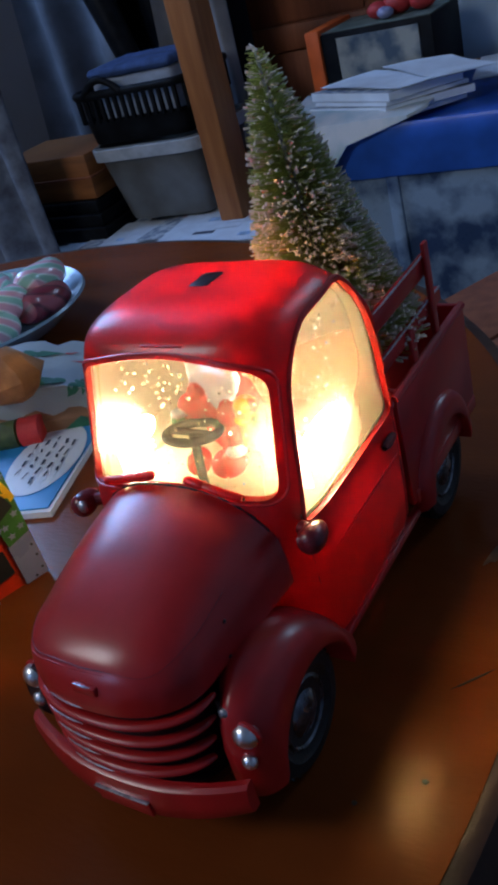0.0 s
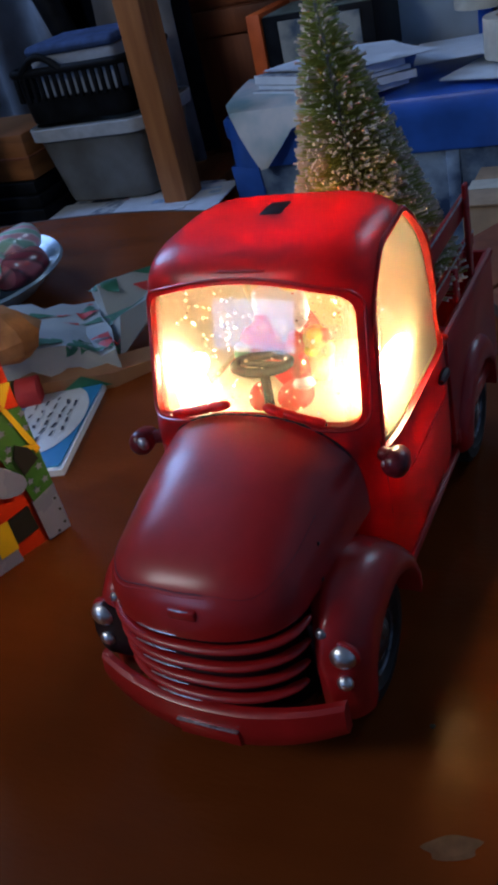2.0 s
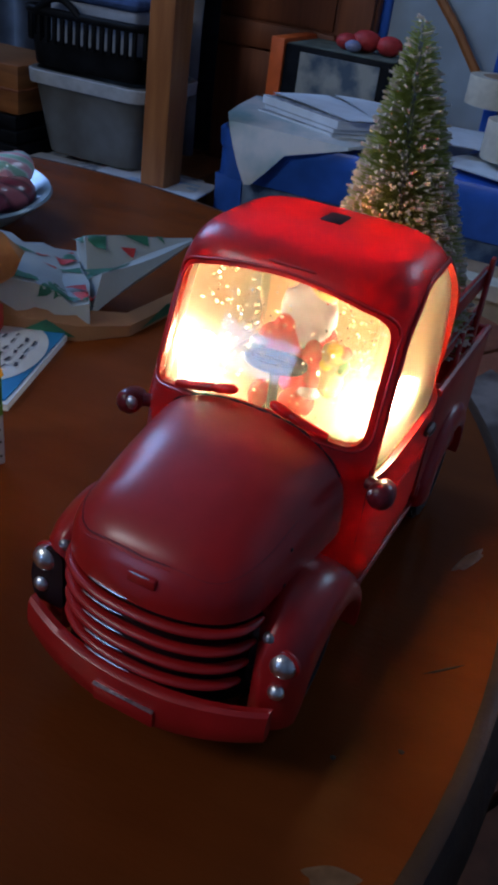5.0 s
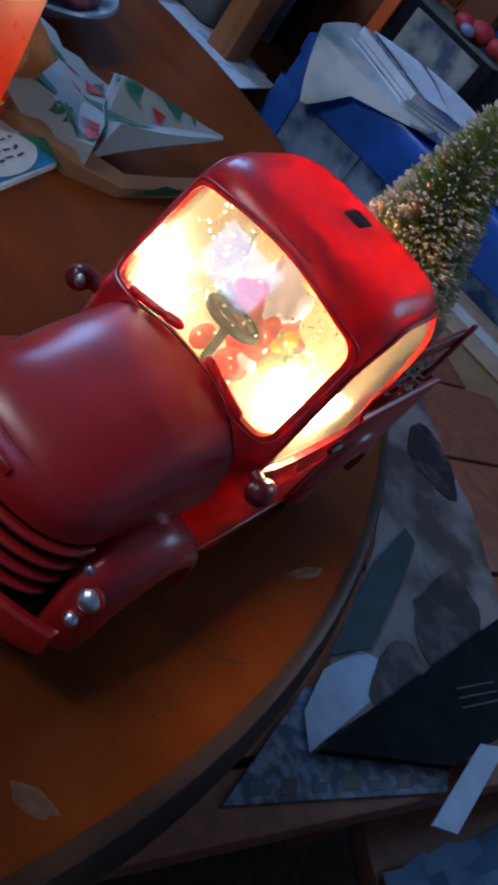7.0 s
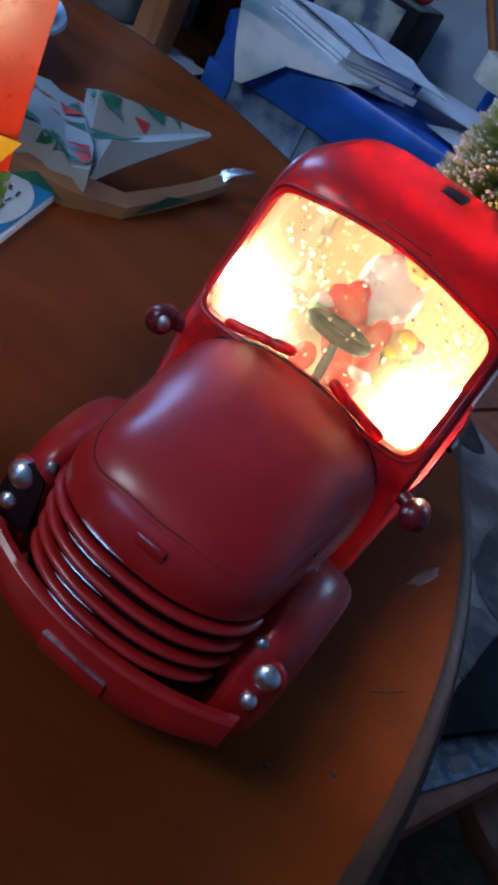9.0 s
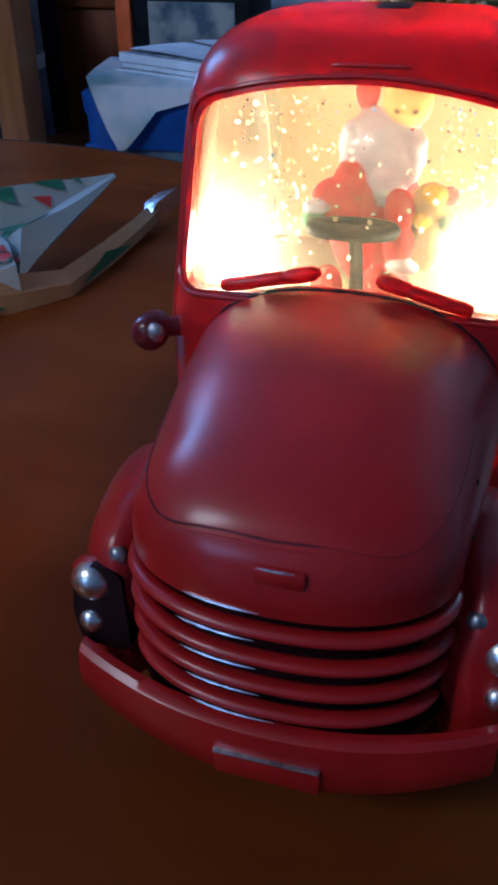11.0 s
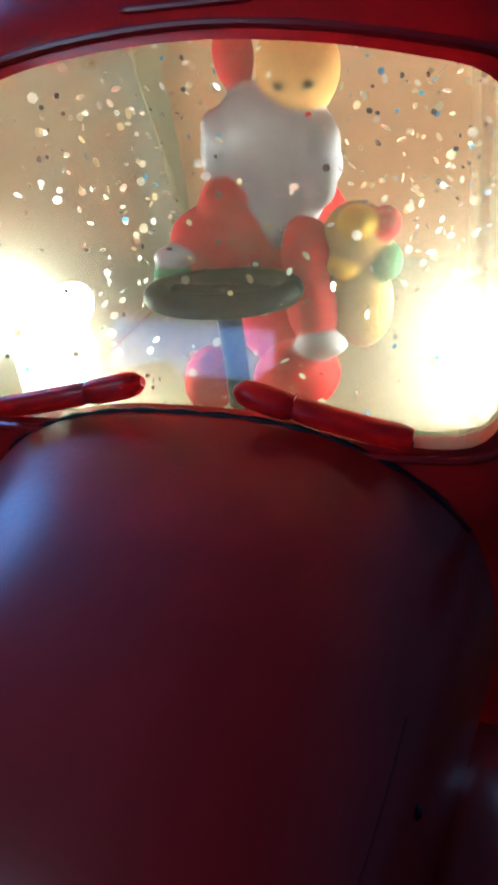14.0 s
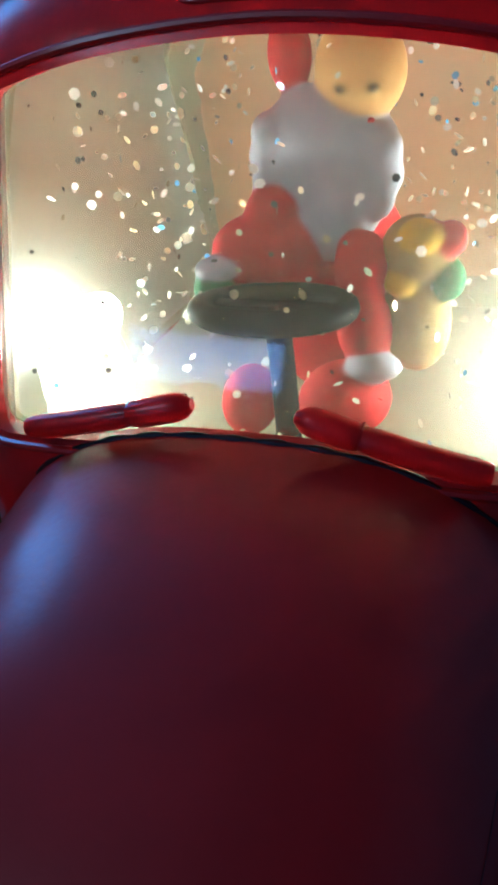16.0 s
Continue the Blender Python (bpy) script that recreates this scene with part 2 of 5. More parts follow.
structure("floor", (-2.2, -1.35, FLOOR - 0.1), (1.8, 2.7, FLOOR), carpet, "dark brown carpeted floor under the clutter")
CEIL = 2.1
structure("ceiling", (-2.2, -1.35, CEIL), (1.8, 2.7, CEIL + 0.1), wall_paint, "plain grey-white ceiling of the room")
W1, W2, W4 = (0.72, 1.58, 0.75, 1.98), (-1.65, -0.95, 1.12, 1.78), (-0.90, -0.46, 0.295, 0.395)
bm = bmesh.new()
box(bm, (-2.2, -1.25, FLOOR), (-2.1, W1[0], CEIL))
box(bm, (-2.2, W1[1], FLOOR), (-2.1, 2.6, CEIL))
box(bm, (-2.2, W1[0], FLOOR), (-2.1, W1[1], W1[2]))
box(bm, (-2.2, W1[0], W1[3]), (-2.1, W1[1], CEIL))
tagged(part("wall_west", bm, wall_paint), "plain wall with a daylight window opening", "wall", kind="structure")
bm = bmesh.new()
box(bm, (-2.2, -1.35, FLOOR), (W2[0], -1.25, CEIL))
box(bm, (W4[1], -1.35, FLOOR), (1.8, -1.25, CEIL))
box(bm, (W2[0], -1.35, FLOOR), (W2[1], -1.25, W2[2]))
box(bm, (W2[0], -1.35, W2[3]), (W2[1], -1.25, CEIL))
box(bm, (W2[1], -1.35, FLOOR), (W4[0], -1.25, CEIL))
box(bm, (W4[0], -1.35, FLOOR), (W4[1], -1.25, W4[2]))
box(bm, (W4[0], -1.35, W4[3]), (W4[1], -1.25, CEIL))
tagged(part("wall_south", bm, wall_paint), "plain wall with a high and a low daylight window opening", "wall", kind="structure")
structure("wall_east", (1.7, -1.25, FLOOR), (1.8, 2.6, CEIL), wall_paint, "plain side wall of the room")
W3 = (0.8, 1.6, 1.05, 1.8)
bm = bmesh.new()
box(bm, (-2.2, 2.6, FLOOR), (W3[0], 2.7, CEIL))
box(bm, (W3[1], 2.6, FLOOR), (1.8, 2.7, CEIL))
box(bm, (W3[0], 2.6, FLOOR), (W3[1], 2.7, W3[2]))
box(bm, (W3[0], 2.6, W3[3]), (W3[1], 2.7, CEIL))
tagged(part("wall_north", bm, wall_paint), "plain wall with a high window behind the clutter", "wall", kind="structure")
area_lamp("window_light_north", ((W3[0] + W3[1]) / 2, 2.65, (W3[2] + W3[3]) / 2), ((W3[0] + W3[1]) / 2 - 0.3, 0, (W3[2] + W3[3]) / 2 - 1.0), W3[1] - W3[0], W3[3] - W3[2], NORTH_POWER, NORTH_COLOUR)
area_lamp("window_light_west", (-2.15, (W1[0] + W1[1]) / 2, (W1[2] + W1[3]) / 2), (0, (W1[0] + W1[1]) / 2, (W1[2] + W1[3]) / 2 - 0.3), W1[1] - W1[0], W1[3] - W1[2], WEST_POWER, WEST_COLOUR)
area_lamp("window_light_south", ((W2[0] + W2[1]) / 2, -1.3, (W2[2] + W2[3]) / 2), ((W2[0] + W2[1]) / 2 + 0.3, 0, (W2[2] + W2[3]) / 2 - 0.7), W2[1] - W2[0], W2[3] - W2[2], SOUTH_POWER, SOUTH_COLOUR)

area_lamp("window_light_low", ((W4[0] + W4[1]) / 2, -1.3, (W4[2] + W4[3]) / 2), ((W4[0] + W4[1]) / 2 + 0.3, 0, (W4[2] + W4[3]) / 2 - 0.1), W4[1] - W4[0], W4[3] - W4[2], LOW_POWER, WEST_COLOUR)

# ---- table ----
TC, TR = (-0.396, 0.075), 0.503
table = empty("round_table", "round varnished orange-brown wooden table with a worn rim", "table", at=(*TC, TOP))
bm = bmesh.new()
lathe(bm, [(0.0005, 0), (TR - 0.006, 0), (TR - 0.006, -0.026), (0.0005, -0.026)], steps=160)
part("tabletop", bm, table_wood, table, soft=30)
bm = bmesh.new()
lathe(bm, [(TR - 0.0058, -0.0004), (TR - 0.002, 0.0), (TR + 0.001, -0.0012), (TR + 0.0035, -0.0045), (TR + 0.006, -0.010), (TR + 0.008, -0.016), (TR + 0.009, -0.021), (TR + 0.008, -0.027), (TR + 0.005, -0.031), (TR, -0.034), (TR - 0.006, -0.035), (TR - 0.0062, -0.035)], steps=200)
part("rim", bm, edge_wood, table, "worn greyish rim", soft=30)
bm = bmesh.new()
lathe(bm, [(0.03, -0.0265), (0.10, -0.03), (0.06, -0.06), (0.035, -0.15), (0.045, -0.3), (0.06, -0.45), (0.04, -0.6), (0.045, FLOOR + 0.06), (0.02, FLOOR + 0.05)], steps=32)
part("pedestal", bm, dark_wood, table)
for i in range(3):
    bm = bmesh.new()
    a = 2 * math.pi * i / 3 + 0.4
    tube(bm, [(0.03 * math.cos(a), 0.03 * math.sin(a), FLOOR + 0.12), (0.15 * math.cos(a), 0.15 * math.sin(a), FLOOR + 0.10), (0.26 * math.cos(a), 0.26 * math.sin(a), FLOOR + 0.045), (0.33 * math.cos(a), 0.33 * math.sin(a), FLOOR + 0.022)], [0.03, 0.027, 0.023, 0.02], 10)
    part("foot", bm, dark_wood, table)

# ---- toy pickup truck, in centimetres: nose towards -y ----
truck = empty("toy_truck", "red toy pickup truck lantern with glowing cab standing on the table", "toy truck")
HOOD_TOP = [(-1.5, 6.95), (-1.42, 7.35), (-1.25, 7.85), (-0.85, 8.4), (0.0, 8.95), (1.5, 9.55), (3.2, 10.04), (5.3, 10.38), (5.55, 10.41)]
HOOD_FRONT, HOOD_MID, HOOD_END = -1.5, 0.9, 5.55


def hood_w(y):
    if y < HOOD_MID:
        return 3.45 * max(0.0, 1 - ((HOOD_MID - y) / (HOOD_MID - HOOD_FRONT)) ** 2.3) ** (1 / 2.3)
    return curve([(HOOD_MID, 3.45), (2.5, 3.62), (5.3, 3.85), (5.55, 3.86)], y)


def hood_z(x, y, n=2.7):
    w = max(hood_w(y), 1e-4)
    s = min(1.0, abs(x) / w)
    top, mid = curve(HOOD_TOP, y), 6.86
    return mid + (top - mid) * (1 - s**n) ** (1 / n)


def hood_rings(lo, extra=0.0, z_low=3.3):
    ys = [HOOD_FRONT + (HOOD_MID - HOOD_FRONT) * (1 - math.cos(math.pi / 2 * i / 22)) for i in range(1, 23)] + [HOOD_MID + (HOOD_END - HOOD_MID) * i / 16 for i in range(1, 17)]
    rings = []
    for y in [HOOD_FRONT + 0.0004] + ys:
        w = hood_w(y)
        ring = [(-w, y, lo), (-w, y, lo + 0.08)]
        for i in range(33):
            a = math.pi * i / 32
            s = -math.cos(a)
            s = math.copysign(abs(s) ** 0.7, s)
            ring.append((s * w, y, hood_z(s * w, y)))
        ring += [(w, y, lo + 0.08), (w, y, lo)]
        rings.append(ring)
    return rings


bm = bmesh.new()
loft(bm, hood_rings(6.68))
hood = cm("hood", bm, red_paint, truck, soft=50)


def hood_line(pts, z_off=0.02, r=0.05, name="seam", mat=None, label=""):
    bm = bmesh.new()
    tube(bm, [(x, y, hood_z(x, y) + z_off) for x, y in pts], r, 6)
    return cm(name, bm, mat or wash_and_shade, hood, label)


# pressed seam round the lid of the hood: a dark groove with a raised lip below it
SEAM = [(0.0, -1.07), (1.2, -1.0), (2.12, -0.86), (2.7, -0.4), (3.05, 0.4), (3.2, 1.6), (3.28, 3.1)]


def seam_x(out):
    half = []
    for a, b in zip(SEAM[:-1], SEAM[1:]):
        half += [(a[0] + (b[0] - a[0]) * k / 5, a[1] + (b[1] - a[1]) * k / 5) for k in range(5)]
    half = [(sum(half[min(len(half) - 1, max(0, i + k))][0] for k in range(-2, 3)) / 5 if i > 2 else half[i][0], sum(half[min(len(half) - 1, max(0, i + k))][1] for k in range(-2, 3)) / 5) for i in range(len(half))]
    return [(-x * (1 + out * 0.03), y - out * 0.1) for x, y in reversed(half)] + [(x * (1 + out * 0.03), y - out * 0.1) for x, y in half[1:]]


hood_line(seam_x(0), -0.012, [0.03 if x < 0.9 else 0.011 for x, y in seam_x(0)], "lid_seam", seam_wash)
hood_line(seam_x(0.7)[14:34], -0.024, 0.035, "seam_lip", red_paint)
bm = bmesh.new()
box(bm, (-0.27, -1.47, 7.40), (0.70, -1.2, 7.76), 0.07)
badge = cm("badge", bm, red_paint, hood)
bm = bmesh.new()
tube(bm, [(-0.2, -1.42, 7.76), (0.0, -1.43, 7.76), (0.3, -1.43, 7.76), (0.5, -1.42, 7.76)], [0.012, 0.03, 0.03, 0.012], 6)
cm("rubbed_highlight", bm, aged_silver, badge, "silver edge line of wear and painted highlight")
# chips in the paint on the side of the hood
for x, y in ((3.46, 2.05), (3.54, 1.7)):
    bm = bmesh.new()
    ball(bm, (x, y, hood_z(x, y)), 0.07, (0.6, 1.2, 1.0), 10, 6)
    cm("paint_chip", bm, wash_and_shade, hood, "dark chip in the paint")


def plan(x, out=0.0):
    """y of the nose's outline at x."""
    w = 3.45 + out
    return HOOD_MID - (HOOD_MID - HOOD_FRONT + out) * max(0.0, 1 - (abs(x) / w) ** 2.3) ** (1 / 2.3)


def wall_between(bm, out, x_max, z0, z1, deep=0.6):
    xs = [x_max * math.sin(math.pi / 2 * k / 20) for k in range(-20, 21)]
    loft(bm, [[(x, plan(x, out), z) for x in xs] + [(x, plan(x, out) + deep, z) for x in reversed(xs)] for z in (z0, z1)])


# block behind the bars: shade of the gaps is put into its colour
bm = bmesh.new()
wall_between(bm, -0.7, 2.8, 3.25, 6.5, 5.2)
grille = cm("grille", bm, wash_and_shade, truck, "recess behind the bars, near black with painted shade")
BARS = ((6.30, 3.42), (5.56, 3.38), (4.84, 3.32), (4.13, 3.24))
for z, reach in BARS:
    bm = bmesh.new()
    xs = [reach * math.sin(math.pi / 2 * k / 26) for k in range(-26, 27)]
    tube(bm, [(x, plan(x, -0.02), z) for x in xs], [0.205 * (0.3 + 0.7 * min(1, (26 - abs(k)) / 7) ** 0.7) for k in range(-26, 27)], 14, 0.66)
    cm("grille_bar", bm, red_paint, grille)
# silver wear on the bars, with their left-hand highlights painted in as chrome lines
for z, out, x0, x1 in ((6.74, 0.02, -1.75, -0.15), (6.21, 0.205, -1.85, -0.2), (5.47, 0.205, -1.8, -0.15), (4.75, 0.205, -1.7, -0.1), (4.04, 0.205, -1.65, 0.2)):
    bm = bmesh.new()
    xs = [x0 + (x1 - x0) * k / 12 for k in range(13)]
    tube(bm, [(x, plan(x, out), z) for x in xs], [0.006, 0.02, 0.03, 0.024, 0.034, 0.03, 0.022, 0.034, 0.03, 0.026, 0.02, 0.014, 0.005], 6)
    cm("rubbed_highlight", bm, chrome, grille, "silver edge line of wear and painted highlight")

# bumper
bm = bmesh.new()
rings = []
for k in range(-26, 27):
    x = 4.6 * k / 26
    y = -1.72 + 1.0 * (abs(x) / 4.6) ** 2.2
    z0, z1 = 2.0 + 0.6 * (abs(x) / 4.6) ** 2, 3.58 + 0.25 * (abs(x) / 4.6) ** 2
    rings.append([(x, y + 0.10, z0), (x, y, z0 + 0.15), (x, y - 0.03, (z0 + z1) / 2), (x, y + 0.05, z1 - 0.12), (x, y + 0.2, z1), (x, y + 0.42, z1), (x, y + 0.42, z0)])
loft(bm, rings)
bumper = cm("front_bumper", bm, red_paint, truck)
bm = bmesh.new()
box(bm, (-1.08, -1.79, 2.18), (1.22, -1.5, 2.86), 0.06)
cm("plate", bm, red_paint, bumper)
bm = bmesh.new()
box(bm, (-1.10, -1.83, 2.84), (1.20, -1.62, 2.91), 0.03)
cm("plate_edge", bm, aged_silver, bumper, "worn silver upper edge")
# near-black filler that paints the shade between grille and bumper
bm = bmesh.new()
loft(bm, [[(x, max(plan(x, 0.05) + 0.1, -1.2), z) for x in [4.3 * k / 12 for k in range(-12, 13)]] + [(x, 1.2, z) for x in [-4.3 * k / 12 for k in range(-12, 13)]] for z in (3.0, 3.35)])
cm("valance", bm, wash_and_shade, truck)


def fender(name, yc, y0, y1, tops, x_in, x_out, arch, side, mat=red_paint, narrow=False):
    """A pod over a wheel, with its arch cut out below."""
    bm = bmesh.new()
    rings = []
    n = 44
    for i in range(n + 1):
        y = y0 + (y1 - y0) * i / n
        top = curve(tops, y)
        d = abs(y - yc)
        low = 2.38 + math.sqrt(arch * arch - d * d) if d < arch else 2.38
        low = max(low, 2.1)
        ends = min(1.0, (i + 0.15) / 7, (n - i + 0.15) / 9)
        bulge = math.sqrt(max(0.0, 1 - (1 - ends) ** 2))
        xi = x_in + 0.65 * max(0.0, 1 - (y - y0) / 1.7) if narrow else x_in
        xo = max(xi + 0.3, x_in + (x_out - x_in) * (0.45 + 0.55 * bulge))
        low = min(low, top - 0.12)
        ring = [(side * xi, y, low), (side * xi, y, low + (top - low) * 0.8)]
        for k in range(13):
            a = math.pi / 2 * k / 12
            ring.append((side * (xi + (xo - xi) * (0.25 + 0.75 * math.sin(a) ** 0.8)), y, top - (top - low) * 0.75 * (1 - math.cos(a) ** 0.8)))
        ring += [(side * xo, y, low + (top - low) * 0.12), (side * (xo - 0.06), y, low)]
        rings.append(ring)
    loft(bm, rings)
    return cm(name, bm, mat, truck, soft=60)


FRONT_TOPS = [(-0.05, 5.0), (0.15, 5.85), (0.7, 6.4), (1.6, 6.75), (3.2, 6.8), (4.6, 6.25), (5.8, 5.1), (6.8, 3.6), (7.4, 2.7)]
REAR_TOPS = [(15.0, 3.4), (15.6, 4.6), (16.8, 5.75), (18.4, 6.2), (20.0, 5.85), (21.2, 4.8), (21.9, 3.6)]
for s in (-1, 1):
    f = fender("front_fender", 3.57, -0.05, 7.4, FRONT_TOPS, 3.0, 5.12, 2.62, s, narrow=True)
    bm = bmesh.new()
    ball(bm, (s * 4.46, 0.14 if s < 0 else 0.26, 5.16), 0.49 if s < 0 else 0.46, (1, 0.85, 1))
    cm("headlight", bm, chrome, truck, "domed silver headlight")
    bm = bmesh.new()
    tube(bm, [(s * 4.46 + 0.48 * math.cos(a), 0.30, 5.16 + 0.48 * math.sin(a)) for a in [2 * math.pi * k / 24 for k in range(25)]], 0.1, 6)
    cm("headlight_rim", bm, red_paint, truck)
    bm = bmesh.new()
    ball(bm, (s * 4.47, -0.1 if s < 0 else 0.02, 4.18), 0.31 if s < 0 else 0.28, (1, 0.8, 1), 16, 10)
    cm("fog_light", bm, chrome, truck, "small silver fog light")
    # no lamp: silver rub on the east fender, painted sheen on the west
    bm = bmesh.new()
    ball(bm, (s * 3.86, 0.34, 5.86), 0.24, (1, 0.8, 1), 16, 10)
    cm("rub_and_sheen", bm, aged_silver, truck, "worn silver rub on the fender, a painted sheen on the west")
    # inner panel, coloured near black for the shade beside the grille
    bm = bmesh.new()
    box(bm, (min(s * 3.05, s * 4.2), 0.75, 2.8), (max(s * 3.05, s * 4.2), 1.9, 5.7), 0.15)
    cm("lamp_panel", bm, wash_and_shade, truck, "recessed panel round the lamps, near black with painted shade")
    if s < 0:
        # added plate: the dark of the lamp recess as a near-black colour
        bm = bmesh.new()
        face = rounded([(3.5, 3.5), (4.72, 3.55), (4.86, 4.4), (4.84, 5.3), (4.4, 5.72), (3.7, 5.55)], 0.25, 4)
        loft(bm, [[(s * x, -0.2 + 0.2 * max(0.0, z - 4.5) + back, z) for x, z in face] for back in (0.0, 0.5)])
        cm("recess_shade", bm, wash_and_shade, truck, "near-black plate painting the recess shade round the lamps")
    fender("rear_fender", 18.6, 15.2, 21.9, REAR_TOPS, 4.1, 4.88, 2.6, s)
    bm = bmesh.new()
    box(bm, (min(s * 4.0, s * 4.35), 6.6, 2.2), (max(s * 4.0, s * 4.35), 15.6, 2.6), 0.1)
    cm("running_board", bm, red_paint, truck)
    for yc in (3.57, 18.6):
        bm = bmesh.new()
        lathe(bm, [(1.3, s * 3.4), (2.1, s * 3.4), (2.32, s * 3.55), (2.38, s * 3.9), (2.36, s * 4.15), (2.2, s * 4.36), (1.75, s * 4.4), (1.55, s * 4.25)], "x", 40, (0, yc, 2.38))
        wheel = cm("wheel", bm, rubber, truck, "black rubber tyre")
        bm = bmesh.new()
        lathe(bm, [(1.4, s * 4.05), (1.4, s * 4.26), (1.28, s * 4.32), (1.15, s * 4.2), (0.9, s * 4.2), (0.78, s * 4.32), (0.4, s * 4.44), (0.02, s * 4.47)], "x", 32, (0, yc, 2.38))
        cm("hubcap", bm, hub_metal, wheel, "dark silver hubcap")
        bm = bmesh.new()
        for k in range(36):
            a = 2 * math.pi * k / 36
            box(bm, (min(s * 3.5, s * 4.2), -0.09, 2.3), (max(s * 3.5, s * 4.2), 0.09, 2.42), 0, m=Matrix.Translation((0, yc, 2.38)) @ Matrix.Rotation(a, 4, "X"))
        cm("tread", bm, rubber, wheel)

# cab: layers of rounded outlines
CAB = [  # height, half width, front, rear
    (2.7, 4.25, 5.3, 14.8), (3.2, 4.42, 5.2, 14.95), (5.0, 4.55, 5.05, 14.95), (7.5, 4.58, 4.98, 14.95), (9.0, 4.55, 5.05, 14.95), (9.7, 4.5, 5.2, 14.95),
    (10.3, 4.5, 5.4, 14.95), (11.5, 4.45, 5.8, 14.85), (12.7, 4.38, 6.2, 14.65), (13.6, 4.3, 6.5, 14.3), (14.2, 4.2, 6.68, 14.0),
    (14.6, 4.08, 6.82, 13.75), (14.95, 3.9, 7.06, 13.45), (15.25, 3.62, 7.42, 13.1), (15.5, 3.2, 7.95, 12.7), (15.66, 2.6, 8.6, 12.2), (15.74, 1.8, 9.4, 11.6), (15.77, 0.6, 10.2, 10.9)]
CAB_N = 4.2


def rear_n(z):
    """The back of the cab is squarer than its front, but for the roof."""
    return CAB_N + 4.0 * min(1.0, max(0.0, (14.8 - z) / 1.5))


def cab_at(z):
    return tuple(curve([(row[0], row[k]) for row in CAB], z) for k in (1, 2, 3))


def cab_front(x, z):
    a, f, r = cab_at(z)
    m, b = (f + r) / 2, (r - f) / 2
    return m - b * max(0.0, 1 - min(1, abs(x) / a) ** CAB_N) ** (1 / CAB_N)


def cab_side(y, z):
    a, f, r = cab_at(z)
    m, b = (f + r) / 2, (r - f) / 2
    n = CAB_N if y < m else rear_n(z)
    return a * max(0.0, 1 - min(1, abs(y - m) / b) ** n) ** (1 / n)


def cab_shell(inset=0.0, z_lo=2.7, z_hi=15.77, steps=46, mesh_n=72):
    bm = bmesh.new()
    rings = []
    for i in range(steps + 1):
        t = i / steps
        z = z_lo + (z_hi - z_lo) * (1 - (1 - t) ** 1.6)
        a, f, r = cab_at(z)
        a, f, r = a - inset, f + inset, r - inset
        m, b = (f + r) / 2, (r - f) / 2
        ring = []
        for k in range(mesh_n):
            th = 2 * math.pi * k / mesh_n
            c, s = math.cos(th), math.sin(th)
            n = CAB_N if s < 0 else rear_n(z)
            ring.append((math.copysign(abs(c) ** (2 / n), c) * a, m + math.copysign(abs(s) ** (2 / n), s) * b, z - inset * max(0.0, (z - 13.0) / 2.77)))
        rings.append(ring)
    loft(bm, rings)
    return bm


SCREEN = rounded([(-3.86, 9.88), (-2.4, 10.14), (0, 10.22), (2.4, 10.14), (3.86, 9.88), (3.74, 13.95), (2.0, 14.42), (0, 14.62), (-2.0, 14.45), (-3.74, 13.95)], [0.55, 0.8, 1.0, 0.8, 0.55, 0.7, 0.8, 1.0, 0.8, 0.7])
SIDE = rounded([(6.5, 8.52), (14.55, 8.58), (14.6, 9.6), (14.15, 12.2), (13.2, 14.45), (12.3, 14.74), (9.2, 14.62), (7.85, 13.6)], [0.35, 0.4, 0.5, 1.0, 0.4, 0.5, 0.8, 1.3])
REAR = rounded([(-2.7, 9.6), (2.7, 9.6), (2.6, 14.7), (-2.6, 14.7)], 0.7)


def cutter(outline, kind):
    bm = bmesh.new()
    if kind == "front":
        loft(bm, [[(x, y, z) for x, z in outline] for y in (1.0, 8.9)])
    elif kind == "rear":
        loft(bm, [[(x, y, z) for x, z in outline] for y in (12.0, 17.0)])
    else:
        loft(bm, [[(x, y, z) for y, z in outline] for x in (-8.0, 8.0)])
    bmesh.ops.recalc_face_normals(bm, faces=bm.faces)
    me = bpy.data.meshes.new("cutter")
    bm.to_mesh(me)
    bm.free()
    return new("cutter", me)


def cut_shell(name, outer, inner, mat, z_lo, z_in, z_hi=15.77, z_top=15.77, side=SIDE):
    """The cab's shell between two insets, with its window openings cut out."""
    obs = []
    for inset, low, high in ((outer, z_lo, z_hi), (inner, z_in, z_top)):
        bm = cab_shell(inset, low, high)
        bmesh.ops.recalc_face_normals(bm, faces=bm.faces)
        me = bpy.data.meshes.new("cutter")
        bm.to_mesh(me)
        bm.free()
        obs.append(new("cutter", me))
    obs += [cutter(SCREEN, "front"), cutter(side, "side"), cutter(REAR, "rear")]
    for c in obs[1:]:
        mod = obs[0].modifiers.new("cut", "BOOLEAN")
        mod.operation, mod.object, mod.solver = "DIFFERENCE", c, "EXACT"
    me = bpy.data.meshes.new_from_object(obs[0].evaluated_get(bpy.context.evaluated_depsgraph_get()))
    for ob in obs:
        bpy.data.objects.remove(ob)
    me.name = name
    me.materials.clear()
    me.materials.append(mat)
    for v in me.vertices:
        v.co *= CM
    smooth(me, 42)
    return new(name, me)


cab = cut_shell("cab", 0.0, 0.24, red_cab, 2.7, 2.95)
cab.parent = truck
cab.data.materials.append(liner)
for f in cab.data.polygons:
    c = f.center / CM
    if c.y > 12.0 and abs(c.x) < 3.3 and 9.0 < c.z < 14.6:
        f.material_index = 1
